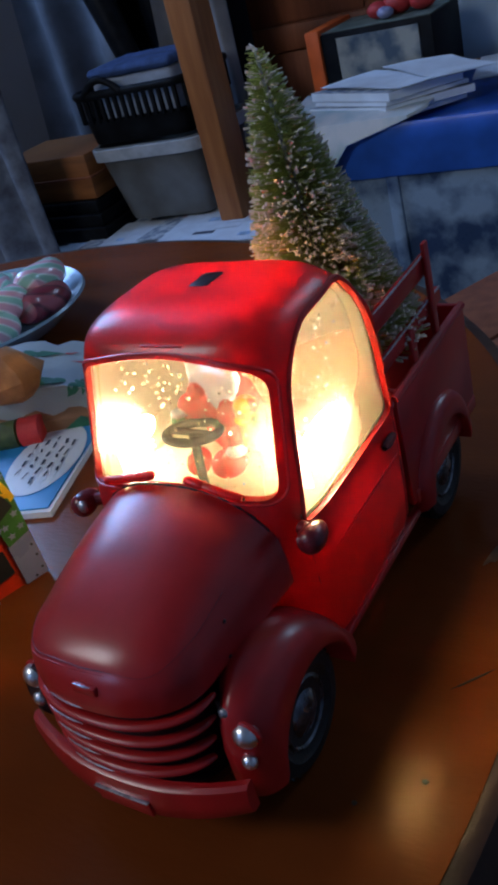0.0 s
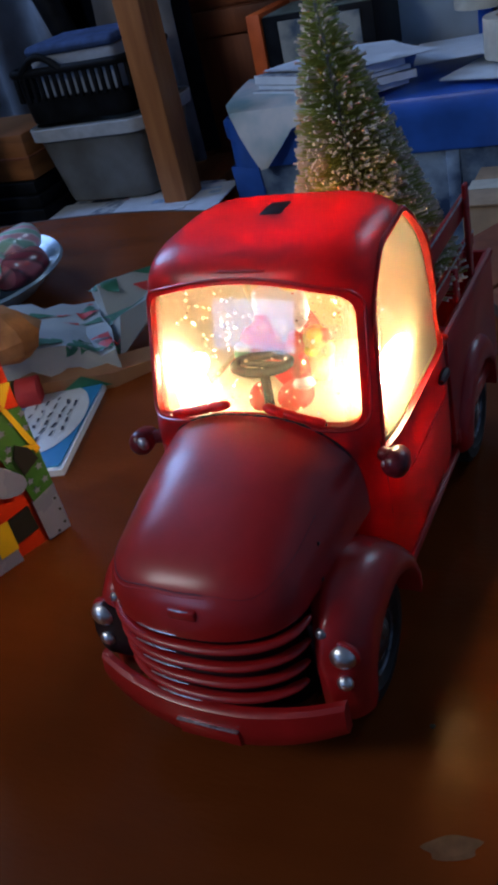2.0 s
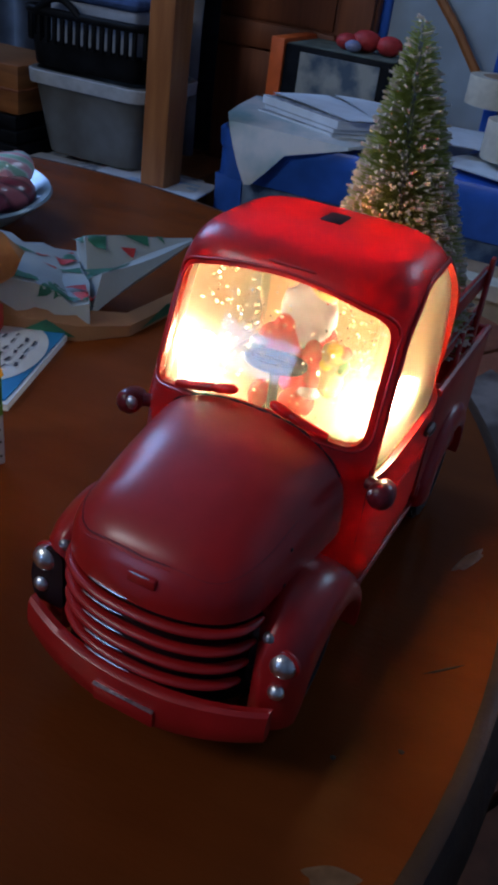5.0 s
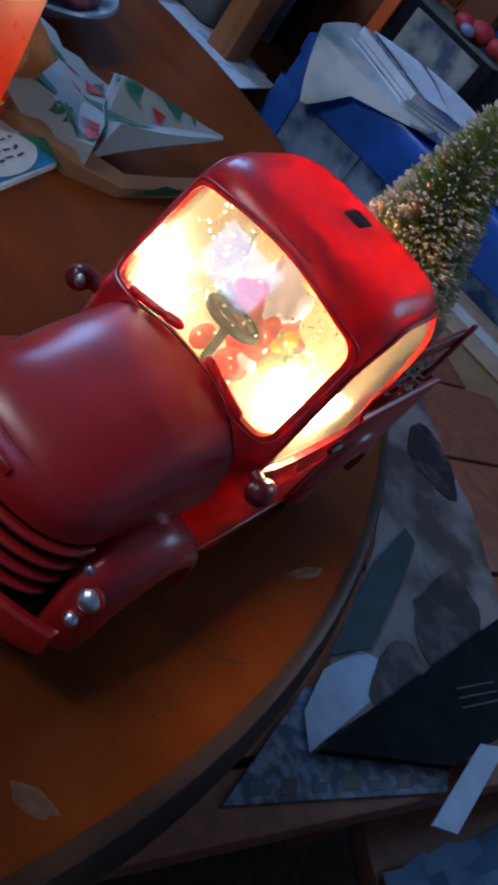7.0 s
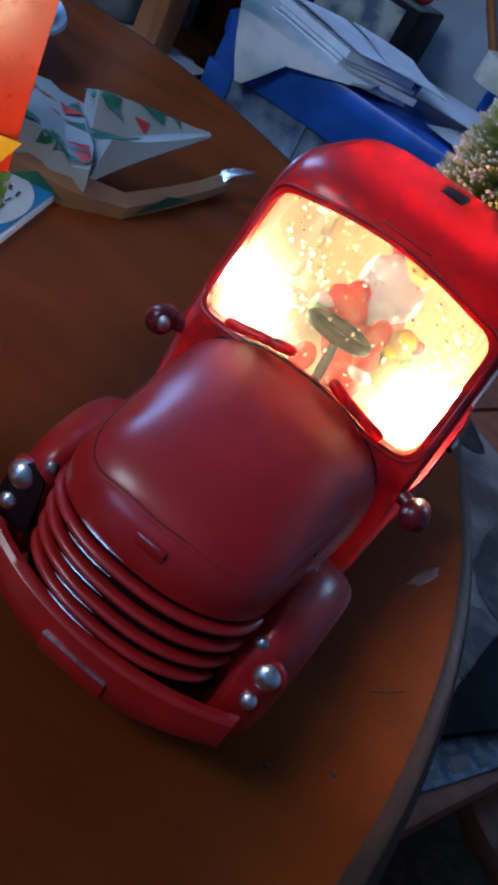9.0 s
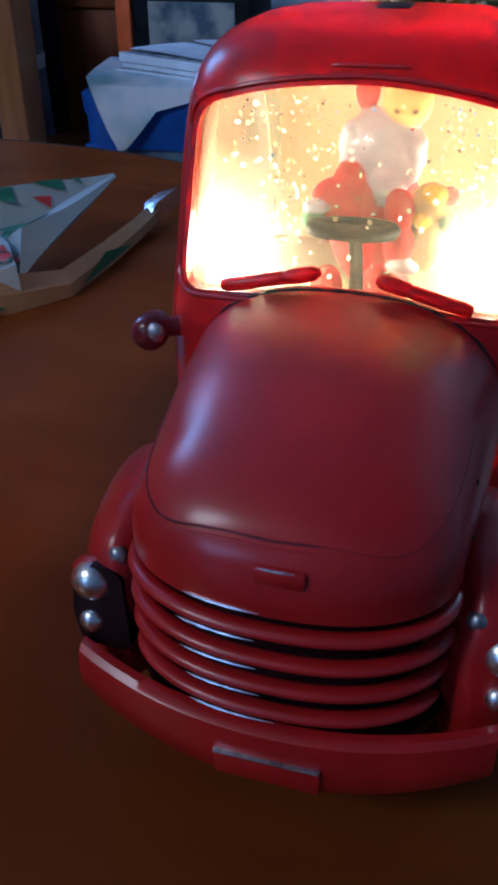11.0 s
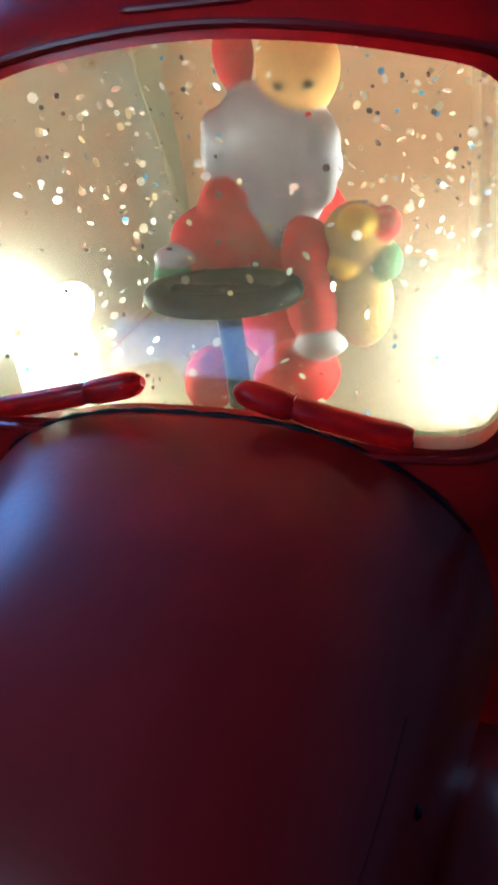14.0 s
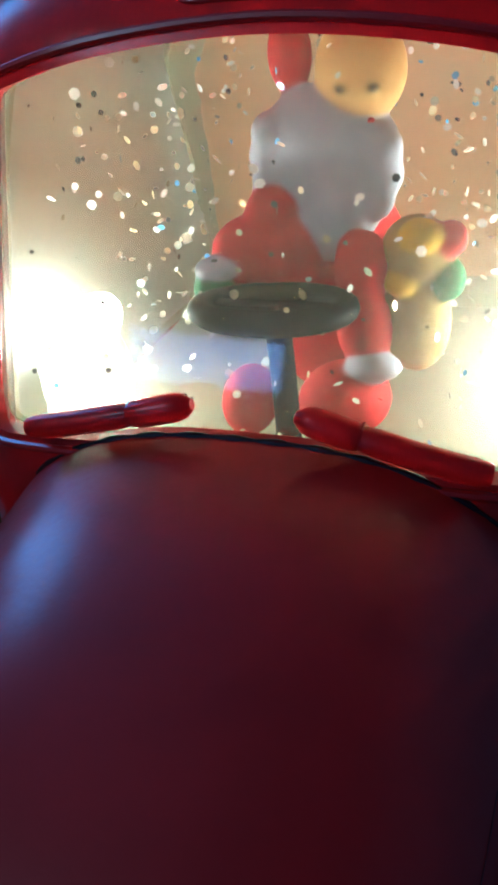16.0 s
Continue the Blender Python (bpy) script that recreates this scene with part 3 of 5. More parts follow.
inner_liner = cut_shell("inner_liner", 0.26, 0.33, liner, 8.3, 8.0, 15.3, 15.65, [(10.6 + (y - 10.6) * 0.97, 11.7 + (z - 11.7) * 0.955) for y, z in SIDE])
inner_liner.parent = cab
inner_liner["label"] = "cream inner lining"

# raised trims round the windows
bm = bmesh.new()
grow = [(x * 1.06, (z - 12.2) * 1.07 + 12.2) for x, z in SCREEN]
tube(bm, [(x, cab_front(x, z) - 0.02, z) for x, z in grow + grow[:1]], 0.06, 8)
cm("windscreen_trim", bm, red_paint, cab)
for s in (-1, 1):
    bm = bmesh.new()
    grow = [(y + (y - 10) * 0.03, (z - 11.6) * 1.04 + 11.6) for y, z in SIDE]
    tube(bm, [(s * (cab_side(y, z) + 0.0), y, z) for y, z in grow + grow[:1]], 0.09, 8)
    cm("window_trim", bm, red_paint, cab)


def pane(name, at, cols, rows, parent, mat):
    bm = bmesh.new()
    for back in (0, 1):
        grid = [[bm.verts.new(at(i / cols, j / rows, back)) for i in range(cols + 1)] for j in range(rows + 1)]
        for a, b in zip(grid[:-1], grid[1:]):
            for i in range(cols):
                bm.faces.new((a[i], a[i + 1], b[i + 1], b[i]) if back else (a[i], b[i], b[i + 1], a[i + 1]))
    ob = cm(name, bm, mat, parent, "hazy acrylic window pane")
    return ob


def screen_at(u, v, back):
    z = 9.8 + 4.9 * v
    a = cab_at(z)[0] - 0.36
    x = (2 * u - 1) * min(4.05, a)
    return (x, cab_front(x, z) + 0.27 + 0.1 * back, z)


def side_at(s):
    def at(u, v, back):
        z = 8.55 + 6.3 * v
        lo, hi = cab_at(z)[1] + 0.6, cab_at(z)[2] - 0.4
        y = lo + (hi - lo) * u
        return (s * (cab_side(y, z) - 0.27 - 0.1 * back), y, z)

    return at


pane("windscreen", screen_at, 16, 10, cab, haze_front)
for s in (-1, 1):
    pane("side_window", side_at(s), 14, 10, cab, haze_side)
pane("rear_window", lambda u, v, back: ((2 * u - 1) * 3.6, cab_at(9.1 + 5.4 * v)[2] - 0.4 - 0.1 * back, 9.1 + 5.4 * v), 6, 6, cab, haze_rear)

# wipers, mirrors, handles, roof plug
for s in (-1, 1):
    def wp(x, out):
        z = 10.78 - 0.53 * (abs(x) - 0.7) / 2.15
        return (x, cab_front(x, z) - out, z)
    bm = bmesh.new()
    arm = 0.68 if s > 0 else 0.55
    tube(bm, [wp(s * (arm + 0.095 * k), 0.2) for k in range(9)], [0.07, 0.15, 0.175, 0.18, 0.18, 0.18, 0.18, 0.175, 0.14], 12)
    tube(bm, [wp(s * (arm + 0.72 + 0.16 * k), 0.18) for k in range(10)], [0.13] + [0.16] * 8 + [0.13], 12)
    w = cm("wiper", bm, red_cab, cab)
    bm = bmesh.new()
    tube(bm, [Vector(wp(s * (arm + 0.65 + 0.15 * k), 0.06)) - Vector((0, 0, 0.15)) for k in range(11)], 0.06, 6)
    cm("wiper_blade", bm, wash_and_shade, w)
    bm = bmesh.new()
    tube(bm, [Vector(wp(s * (arm + 0.72 + 0.03 * k), 0.15)) for k in range(2)], 0.172, 10)
    cm("wiper_clip", bm, aged_silver if s < 0 else red_cab, w)
    bm = bmesh.new()
    lathe(bm, [(0.02, 5.14), (0.2, 5.16), (0.36, 5.24), (0.45, 5.38), (0.48, 5.58), (0.45, 5.85), (0.36, 6.15), (0.18, 6.4), (0.02, 6.5)], "y", 24, (s * 4.98, 0, 8.72))
    tube(bm, [(s * 4.35, 6.1, 8.72), (s * 4.6, 6.0, 8.72), (s * 4.9, 5.85, 8.72)], 0.26, 10)
    mirror = cm("wing_mirror", bm, mirror_red, truck, "dark red mirror housing")
    bm = bmesh.new()
    ball(bm, (s * 4.74, 5.30, 8.84), 0.27 if s < 0 else 0.16, (1.0, 0.6, 1.0), 14, 8)
    cm("mirror_shine", bm, aged_silver, mirror, "worn silver patch")
    bm = bmesh.new()
    tube(bm, [(s * (cab_side(y, 7.75) + 0.12), y, 7.75) for y in (12.3, 12.6, 13.0, 13.3)], [0.12, 0.2, 0.2, 0.14], 8)
    cm("door_handle", bm, wash_and_shade, cab)
    bm = bmesh.new()
    tube(bm, [(s * (cab_side(6.4, z) + 0.005), 6.4 + (9.0 - z) * 0.02, z) for z in (9.0, 7.5, 6.0, 4.5, 3.2)], 0.025, 6)
    cm("door_seam", bm, seam_wash, cab)
    bm = bmesh.new()
    tube(bm, [(s * (cab_side(13.8, z) + 0.005), 13.8, z) for z in (9.0, 7.5, 6.0, 4.5, 3.2)], 0.025, 6)
    cm("door_seam", bm, seam_wash, cab)
    bm = bmesh.new()
    tube(bm, [(s * (cab_side(y, 6.6) + 0.01), y, 6.6 + 0.05 * math.sin((y - 5) * 0.3)) for y in [7.6 + 0.6 * k for k in range(11)]], [0.01] + [0.045] * 9 + [0.01], 6)
    cm("body_line", bm, red_cab, cab)
bm = bmesh.new()
tube(bm, [(0.09 * k, cab_front(0.09 * k, 14.93) - 0.0, 14.93) for k in range(-9, 11)], [0.01] + [0.05] * 18 + [0.01], 8)
cm("roof_lip", bm, red_paint, cab)
bm = bmesh.new()
box(bm, (-0.42, 9.9, 15.55), (0.42, 11.1, 15.80), 0.1)
cm("roof_plug", bm, wash_and_shade, cab, "small dark square plug")

# dark joint between hood and screen
bm = bmesh.new()
joint = []
for k in range(-24, 25):
    x = 3.5 * k / 24
    y = min(cab_front(x, hood_z(x, min(5.3, cab_front(x, 9.6)))) - 0.03, 5.5)
    joint.append((x, y, hood_z(x, y) - 0.005))
tube(bm, joint, [0.04 + 0.015 * math.sin(k * 1.7) for k in range(49)], 8)
cm("cowl_joint", bm, wash_and_shade, hood, "black line under the screen")

# inside of the cab
soft_spot = frosted("bloom_spot", 0.036, 0.62)
bm = bmesh.new()
box(bm, (-4.15, 6.1, 8.0), (3.92, 14.6, 8.4), 0.1)
cm("cab_floor", bm, liner, cab, "cream inner floor")
for at, long in (((-3.6, 8.6, 10.2), 1.0), ((3.82, 9.7, 10.3), 1.6)):
    bm = bmesh.new()
    ball(bm, at, 1.0, (0.38, long, 0.48), 24, 14)
    led = cm("led", bm, led_glow, cab, "glowing frosted warm white lamp")
    s = 1 if at[0] > 0 else -1
    # added sheet, not a part of the toy: imitates glare round the lamp
    bm = bmesh.new()
    grid = [[bm.verts.new((-s * (3.4 * i / 10 - 0.35), 0.12 * math.sin(i * 0.3), -1.3 + 4.0 * j / 10)) for i in range(11)] for j in range(11)]
    for a, b in zip(grid[:-1], grid[1:]):
        for i in range(10):
            bm.faces.new((a[i], a[i + 1], b[i + 1], b[i]))
    screen = cm("lamp_bloom", bm, soft_spot, led, "added sheet that imitates the lamp's bloom")
    screen.location = (at[0] * CM, (at[1] - long - 0.4) * CM, at[2] * CM)

# steering wheel
bm = bmesh.new()
turn = Matrix.Rotation(radians(-10), 4, "X")
ring = [Vector((-0.24, 7.62, 11.12)) + turn @ Vector((0.95 * math.cos(2 * math.pi * k / 32), 0.95 * math.sin(2 * math.pi * k / 32), 0)) for k in range(33)]
tube(bm, ring, 0.175, 12)
wheel = cm("steering_wheel", bm, wheel_black, cab, "black steering wheel")
bm = bmesh.new()
tube(bm, [(-0.2, 7.5, 11.1), (-0.1, 7.3, 10.4), (-0.02, 7.1, 9.6), (0.02, 7.0, 8.75)], 0.17, 10)
box(bm, (-1.1, 7.5, 11.0), (0.62, 7.78, 11.2), 0.08)
cm("steering_column", bm, wheel_black, wheel)

# seated figure, one plain shape in its paint colours
painted = material("moulded_paint", (0.5, 0.5, 0.5), rough=0.75, vary=0.12, scale=300, bump=0.12, bump_scale=500, shine=0.12)
pn = painted.node_tree
hue, blend = pn.nodes.new("ShaderNodeVertexColor"), pn.nodes.new("ShaderNodeMixRGB")
hue.layer_name, blend.blend_type = "paint", "MULTIPLY"
blend.inputs["Fac"].default_value = 1.0
tone = pn.nodes.new("ShaderNodeMapRange")
tone.inputs["To Min"].default_value, tone.inputs["To Max"].default_value = 0.8, 1.15
pn.links.new(pn.nodes["Noise Texture"].outputs["Fac"], tone.inputs["Value"])
pn.links.new(hue.outputs["Color"], blend.inputs["Color1"])
pn.links.new(tone.outputs["Result"], blend.inputs["Color2"])
pn.links.new(blend.outputs["Color"], pn.nodes["Principled BSDF"].inputs["Base Color"])


def moulded(name, lumps, colours, voxel=0.045):
    """Melts balls (at, radius, squash, slot) into one moulded shape, painted by the nearest ball."""
    bm = bmesh.new()
    for at, r, squash, _ in lumps:
        ball(bm, at, r, squash, 18, 12)
    me = bpy.data.meshes.new(name)
    bm.to_mesh(me)
    bm.free()
    raw = new("raw", me)
    mod = raw.modifiers.new("melt", "REMESH")
    mod.mode, mod.voxel_size = "VOXEL", voxel
    mod = raw.modifiers.new("soften", "SMOOTH")
    mod.factor, mod.iterations = 0.5, 16
    me = bpy.data.meshes.new_from_object(raw.evaluated_get(bpy.context.evaluated_depsgraph_get()))
    bpy.data.objects.remove(raw)
    me.name = name
    me.materials.clear()
    me.materials.append(painted)
    at = np.array([l[0] for l in lumps])
    size = np.array([[l[1] * q for q in l[2]] for l in lumps])
    paint = np.array([(*colours[l[3]], 1.0) for l in lumps])
    co = np.array([tuple(v.co) for v in me.vertices])
    near = (np.linalg.norm((co[:, None] - at[None]) / size[None], axis=2) - 1) * size.mean(1)[None]
    weight = np.exp(-(near - near.min(1, keepdims=True)) / 0.025)
    mixed = (weight @ paint) / weight.sum(1, keepdims=True)
    me.color_attributes.new("paint", "FLOAT_COLOR", "POINT").data.foreach_set("color", mixed.astype(np.float32).ravel())
    for p in me.polygons:
        p.use_smooth = True
    for v in me.vertices:
        v.co *= CM
    return new(name, me)


FIGURE_COLOURS = [(0.42, 0.012, 0.016), (0.43, 0.43, 0.53), (0.62, 0.36, 0.12), (0.03, 0.15, 0.06), (0.02, 0.02, 0.02)]
FIGURE = [((-0.05, 9.9, 10.6), 1.5, (0.85, 0.7, 1.25), 0), ((-0.85, 8.9, 11.45), 0.68, (1.15, 0.8, 0.85), 0), ((-0.66, 8.95, 11.95), 0.5, (0.85, 0.8, 0.95), 0), ((-0.35, 8.9, 11.45), 0.5, (0.85, 0.8, 1.1), 0),
          ((0.72, 8.6, 11.35), 0.46, (0.9, 0.9, 1.2), 0), ((0.76, 8.5, 10.5), 0.42, (1.0, 0.9, 1.4), 0), ((-1.02, 8.3, 9.3), 0.48, (0.9, 1.3, 1.15), 0), ((0.5, 8.2, 9.5), 0.66, (1.05, 1.2, 0.8), 0),
          ((0.12, 9.2, 13.0), 0.95, (1.0, 0.36, 0.75), 1), ((0.08, 9.15, 12.45), 0.9, (1.0, 0.34, 0.8), 1), ((0.2, 9.0, 11.85), 0.55, (0.9, 0.55, 0.95), 1), ((0.55, 9.2, 13.1), 0.5, (1.1, 0.6, 0.5), 1),
          ((0.62, 9.2, 13.85), 0.64, (0.98, 0.6, 1.1), 2), ((0.82, 8.84, 13.27), 0.08, (1.2, 0.8, 0.8), 0), ((0.42, 8.86, 13.66), 0.065, (1.2, 0.9, 0.8), 4), ((0.86, 8.86, 13.66), 0.065, (1.2, 0.9, 0.8), 4),
          ((0.35, 9.4, 14.72), 0.85, (1.05, 0.8, 0.35), 1), ((-0.38, 9.35, 14.05), 0.42, (0.75, 0.7, 1.25), 0), ((-1.48, 8.4, 11.05), 0.3, (1, 1, 1), 3), ((-1.4, 8.42, 11.36), 0.27, (1.3, 1, 0.6), 1), ((0.95, 8.2, 10.05), 0.32, (1.3, 1, 0.6), 1)]
for k in range(11):
    a = math.pi * (0.86 + 1.2 * k / 10)
    FIGURE.append(((0.1 + 0.86 * math.cos(a), 9.1 + 0.06 * (k % 2), 12.68 + 0.9 * math.sin(a)), 0.3, (0.9, 0.7, 1.1), 1))
figure = moulded("figurine", FIGURE, FIGURE_COLOURS)
tagged(figure, "plain red and white moulded figurine seated in the lit cab", "figurine")
SACK_COLOURS = [(0.33, 0.22, 0.06), (0.03, 0.15, 0.06), (0.42, 0.012, 0.016), (0.55, 0.33, 0.01)]
SACK = [((1.45, 8.75, 11.6), 0.5, (1, 0.9, 0.95), 0), ((1.42, 8.85, 10.5), 0.52, (1, 0.9, 1.5), 0), ((1.9, 8.7, 11.2), 0.26, (0.9, 1, 1.2), 1), ((1.92, 8.6, 11.8), 0.22, (1.1, 1, 1.2), 2), ((1.55, 8.4, 11.9), 0.24, (1.2, 1, 1), 3), ((1.25, 8.5, 11.2), 0.2, (1.2, 1, 1), 3)]
sack = moulded("toy_sack", SACK, SACK_COLOURS)
tagged(sack, "yellow toy bundle with green and red trim beside the figurine", "toy")


# drifting glitter
def flakes(name, count, mat, size, seed):
    r = random.Random(seed)
    verts, faces = [], []
    while len(faces) < count:
        z = r.uniform(8.9, 15.0)
        a, f, b = cab_at(z)
        x, y = r.uniform(-a + 0.7, a - 0.7), r.uniform(f + 0.9, b - 0.9)
        if abs(x) < 1.6 and 8.0 < y < 11.5 and z < 14.2:
            continue
        s = r.uniform(*size)
        m = Euler((r.uniform(0, 6.28), r.uniform(0, 6.28), r.uniform(0, 6.28))).to_matrix()
        n = len(verts)
        for k in range(6):
            p = Vector((x, y, z)) + m @ Vector((math.cos(k * 1.0472) * s, math.sin(k * 1.0472) * s, 0))
            verts.append(tuple(p * CM))
        faces.append(tuple(range(n, n + 6)))
    me = bpy.data.meshes.new(name)
    me.from_pydata(verts, [], faces)
    me.materials.append(mat)
    return tagged(new(name, me), "tiny glitter flakes floating inside the lit cab", "glitter", kind="stuff")


flakes("gold_glitter", 420, material("gold_flake", (0.80, 0.62, 0.34), rough=0.25, metal=0.6, vary=0.3, translucent=0.25), (0.04, 0.08), 2)
flakes("silver_glitter", 220, material("silver_flake", (0.93, 0.93, 0.9), rough=0.2, metal=0.4, vary=0.1, translucent=0.55), (0.04, 0.08), 3)
flakes("blue_glitter", 70, material("blue_flake", (0.10, 0.28, 0.75), rough=0.3, metal=0.3, vary=0.1, translucent=0.3), (0.04, 0.065), 4)
flakes("dark_glitter", 320, material("dark_flake", (0.06, 0.05, 0.06), rough=0.4, vary=0.2), (0.03, 0.055), 6)

# bed
bm = bmesh.new()
box(bm, (-4.5, 14.9, 3.0), (4.5, 23.2, 3.7), 0.1)
cm("bed_floor", bm, red_paint, truck)
for s in (-1, 1):
    bm = bmesh.new()
    box(bm, (min(s * 4.15, s * 4.45), 14.55, 3.2), (max(s * 4.15, s * 4.45), 23.2, 8.5), 0.1)
    tube(bm, [(s * 4.3, 14.6, 8.5), (s * 4.3, 18.5, 8.5), (s * 4.3, 23.3, 8.5)], 0.2, 8)
    side = cm("bed_side", bm, red_paint, truck)
    for z, ys, ye, h in ((9.9, 14.7, 21.7, 0.35), (11.85, 14.6, 20.9, 0.45)):
        bm = bmesh.new()
        box(bm, (min(s * 3.8, s * 4.05), ys, z - h), (max(s * 3.8, s * 4.05), ye, z + h), 0.08)
        rail = cm("rail", bm, red_paint, side)
        # silver line for the rail's worn top edge and the highlight along it
        bm = bmesh.new()
        tube(bm, [(s * 4.03, y, z + h - 0.02) for y in (ys + 0.1, 16.0, 17.8, 19.5, ye - 0.05)], [0.03, 0.05, 0.04, 0.05, 0.05], 6)
        cm("worn_highlight", bm, aged_silver, rail, "silver edge line of wear and painted highlight")
    for y, zt in ((17.6, 10.2), (20.3, 12.9)):
        bm = bmesh.new()
        box(bm, (min(s * 4.04, s * 4.26), y - 0.25, 7.5), (max(s * 4.04, s * 4.26), y + 0.25, zt), 0.08)
        cm("stake", bm, red_paint, side)
for y in (15.1, 23.0):
    bm = bmesh.new()
    box(bm, (-4.3, y - 0.15, 3.2), (4.3, y + 0.15, 8.7), 0.1)
    cm("tailgate" if y > 20 else "bed_front", bm, red_paint, truck)

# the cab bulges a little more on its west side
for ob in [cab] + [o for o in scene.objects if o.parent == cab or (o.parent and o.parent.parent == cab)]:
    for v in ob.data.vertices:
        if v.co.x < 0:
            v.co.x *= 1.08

# bottle-brush tree
tree = empty("bottle_brush_tree", "frosted green bottle-brush tree standing in the truck bed", "christmas tree", at=(0.010, 0.183, 0.037))
from mathutils import bvhtree

bm = bmesh.new()
LEAN = Vector((-0.0165, -0.001, 0.184))
tube(bm, [LEAN * t for t in (0, 0.25, 0.5, 0.75, 0.98)], [0.003, 0.0025, 0.002, 0.0012, 0.0006], 8)
part("trunk", bm, aged_silver, tree, "twisted wire trunk")
needle = material("needle", (0.50, 0.56, 0.17), rough=0.5, second=(0.34, 0.40, 0.10), scale=60, translucent=0.25)
frost = material("frost", (0.90, 0.80, 0.70), rough=0.55, vary=0.08, scale=200)
rng = random.Random(5)


def bristles(count, frosted):
    verts, faces = [], []
    for i in range(count):
        t = 0.27 + 0.73 * (i + rng.random()) / count
        t = 0.27 + 0.73 * (1 - math.sqrt(max(0.0, 1 - (t - 0.27) / 0.73 * 0.9995)))
        if frosted and t > 0.66 and rng.random() < 0.45:
            continue
        root = LEAN * t
        reach = (0.0480 * (1 - t) ** 0.92 + 0.0022) * rng.uniform(0.86, 1.05)
        a = rng.uniform(0, 2 * math.pi)
        d = Vector((math.cos(a), math.sin(a), rng.uniform(0.1, 0.45))).normalized()
        side = d.cross(Vector((0, 0, 1))).normalized()
        up = side.cross(d)
        tip = root + d * reach + Vector((rng.uniform(-1, 1), rng.uniform(-1, 1), rng.uniform(-1, 1))) * 0.0012
        if frosted:
            r, b0, b1 = rng.uniform(0.0004, 0.0011) * (1.25 - 0.5 * t), tip - d * rng.uniform(0.0015, 0.006), tip + d * 0.0006
        else:
            r, b0, b1 = 0.0003, root + d * reach * 0.25, tip
        n = len(verts)
        for k in range(3):
            o = side * math.cos(2.0944 * k) * r + up * math.sin(2.0944 * k) * r
            verts += [b0 + o * 0.7, b1 + o * (0.9 if frosted else 0.6)]
        for k in range(3):
            j = (k + 1) % 3
            faces.append((n + 2 * k, n + 2 * j, n + 2 * j + 1, n + 2 * k + 1))
        faces.append((n + 1, n + 3, n + 5))
    me = bpy.data.meshes.new("bristles")
    me.from_pydata([tuple(v) for v in verts], [], faces)
    me.materials.append(frost if frosted else needle)
    ob = new("frosting" if frosted else "bristles", me)
    ob.parent = tree
    ob["kind"] = "stuff"
    return ob


bristles(11000, False)
bristles(4300, True)


# the truck and all that it holds stand a little askew
STAND = pose(-0.0035, -0.0002, 0, 0, 0, -1.92)
for ob in [o for o in scene.objects if not o.parent and (o in (truck, tree, figure, sack) or o.name.endswith("glitter"))]:
    ob.matrix_basis = STAND @ ob.matrix_basis


# ---- things on the table ----
def slab(name, corners, z0, z1, mat, parent=None, label=""):
    bm = bmesh.new()
    loft(bm, [[(x, y, z) for x, y in corners] for z in (z0, z1)])
    return part(name, bm, mat, parent, label, 30)


def flat(bm, pts):
    """A thin print, a little proud of what it lies on."""
    bm.faces.new([bm.verts.new(p) for p in pts])


blue_card = material("blue_card", (0.02, 0.22, 0.50), rough=0.35, vary=0.15, scale=30)
pale_print = material("pale_print", (0.62, 0.68, 0.74), rough=0.5, vary=0.08, scale=40)
dark_print = material("dark_print", (0.05, 0.06, 0.09), rough=0.6)
booklet = empty("booklet", "blue booklet with a pale lettered oval lying on the table", "booklet")
BK = [Vector(p) for p in ((-0.176, 0.140, 0), (-0.207, 0.247, 0), (-0.290, 0.223, 0), (-0.259, 0.116, 0))]
slab("page_block", [(p.x, p.y) for p in BK], 0.0, 0.004, paper, booklet, "cream page edges")
inset = [BK[0] * 0.97 + BK[2] * 0.03, BK[1] * 0.99 + BK[3] * 0.01, BK[2], BK[3]]
slab("cover", [(p.x, p.y) for p in inset], 0.004, 0.005, blue_card, booklet)
mid, ux, uy = (BK[0] + BK[1] + BK[2] + BK[3]) / 4 + Vector((0.0165, 0.0055, 0)), (BK[1] - BK[0]).normalized(), (BK[3] - BK[0]).normalized()
bm = bmesh.new()
flat(bm, [mid + ux * 0.040 * math.cos(a) + uy * 0.024 * math.sin(a) + Vector((0, 0, 0.0055)) for a in [2 * math.pi * k / 40 for k in range(40)]])
part("oval_panel", bm, pale_print, booklet, "pale oval panel", 0)
bm = bmesh.new()
lrn = random.Random(12)
for row, n in ((0.014, 4), (0.007, 5), (0.0, 6), (-0.007, 5), (-0.013, 4)):
    for k in range(n):
        c = mid + ux * ((k - (n - 1) / 2) * 0.0095 + lrn.uniform(-0.001, 0.001)) + uy * (row + lrn.uniform(-0.0006, 0.0006))
        w, h, lean = lrn.uniform(0.0018, 0.0038), lrn.uniform(0.0005, 0.0011), lrn.uniform(-0.0008, 0.0008)
        flat(bm, [c + ux * a + uy * d + Vector((0, 0, 0.0062)) for a, d in ((-w, -h - lean), (w, -h + lean), (w, h + lean), (-w, h - lean))])
part("lettering", bm, dark_print, booklet, "dark handwritten bars", 0)["kind"] = "stuff"

# wrapped parcel with a twisted end
def surface_of(bm, first):
    bm.verts.index_update()
    return [v.co.copy() for v in bm.verts], [[v.index + first for v in f.verts] for f in bm.faces]


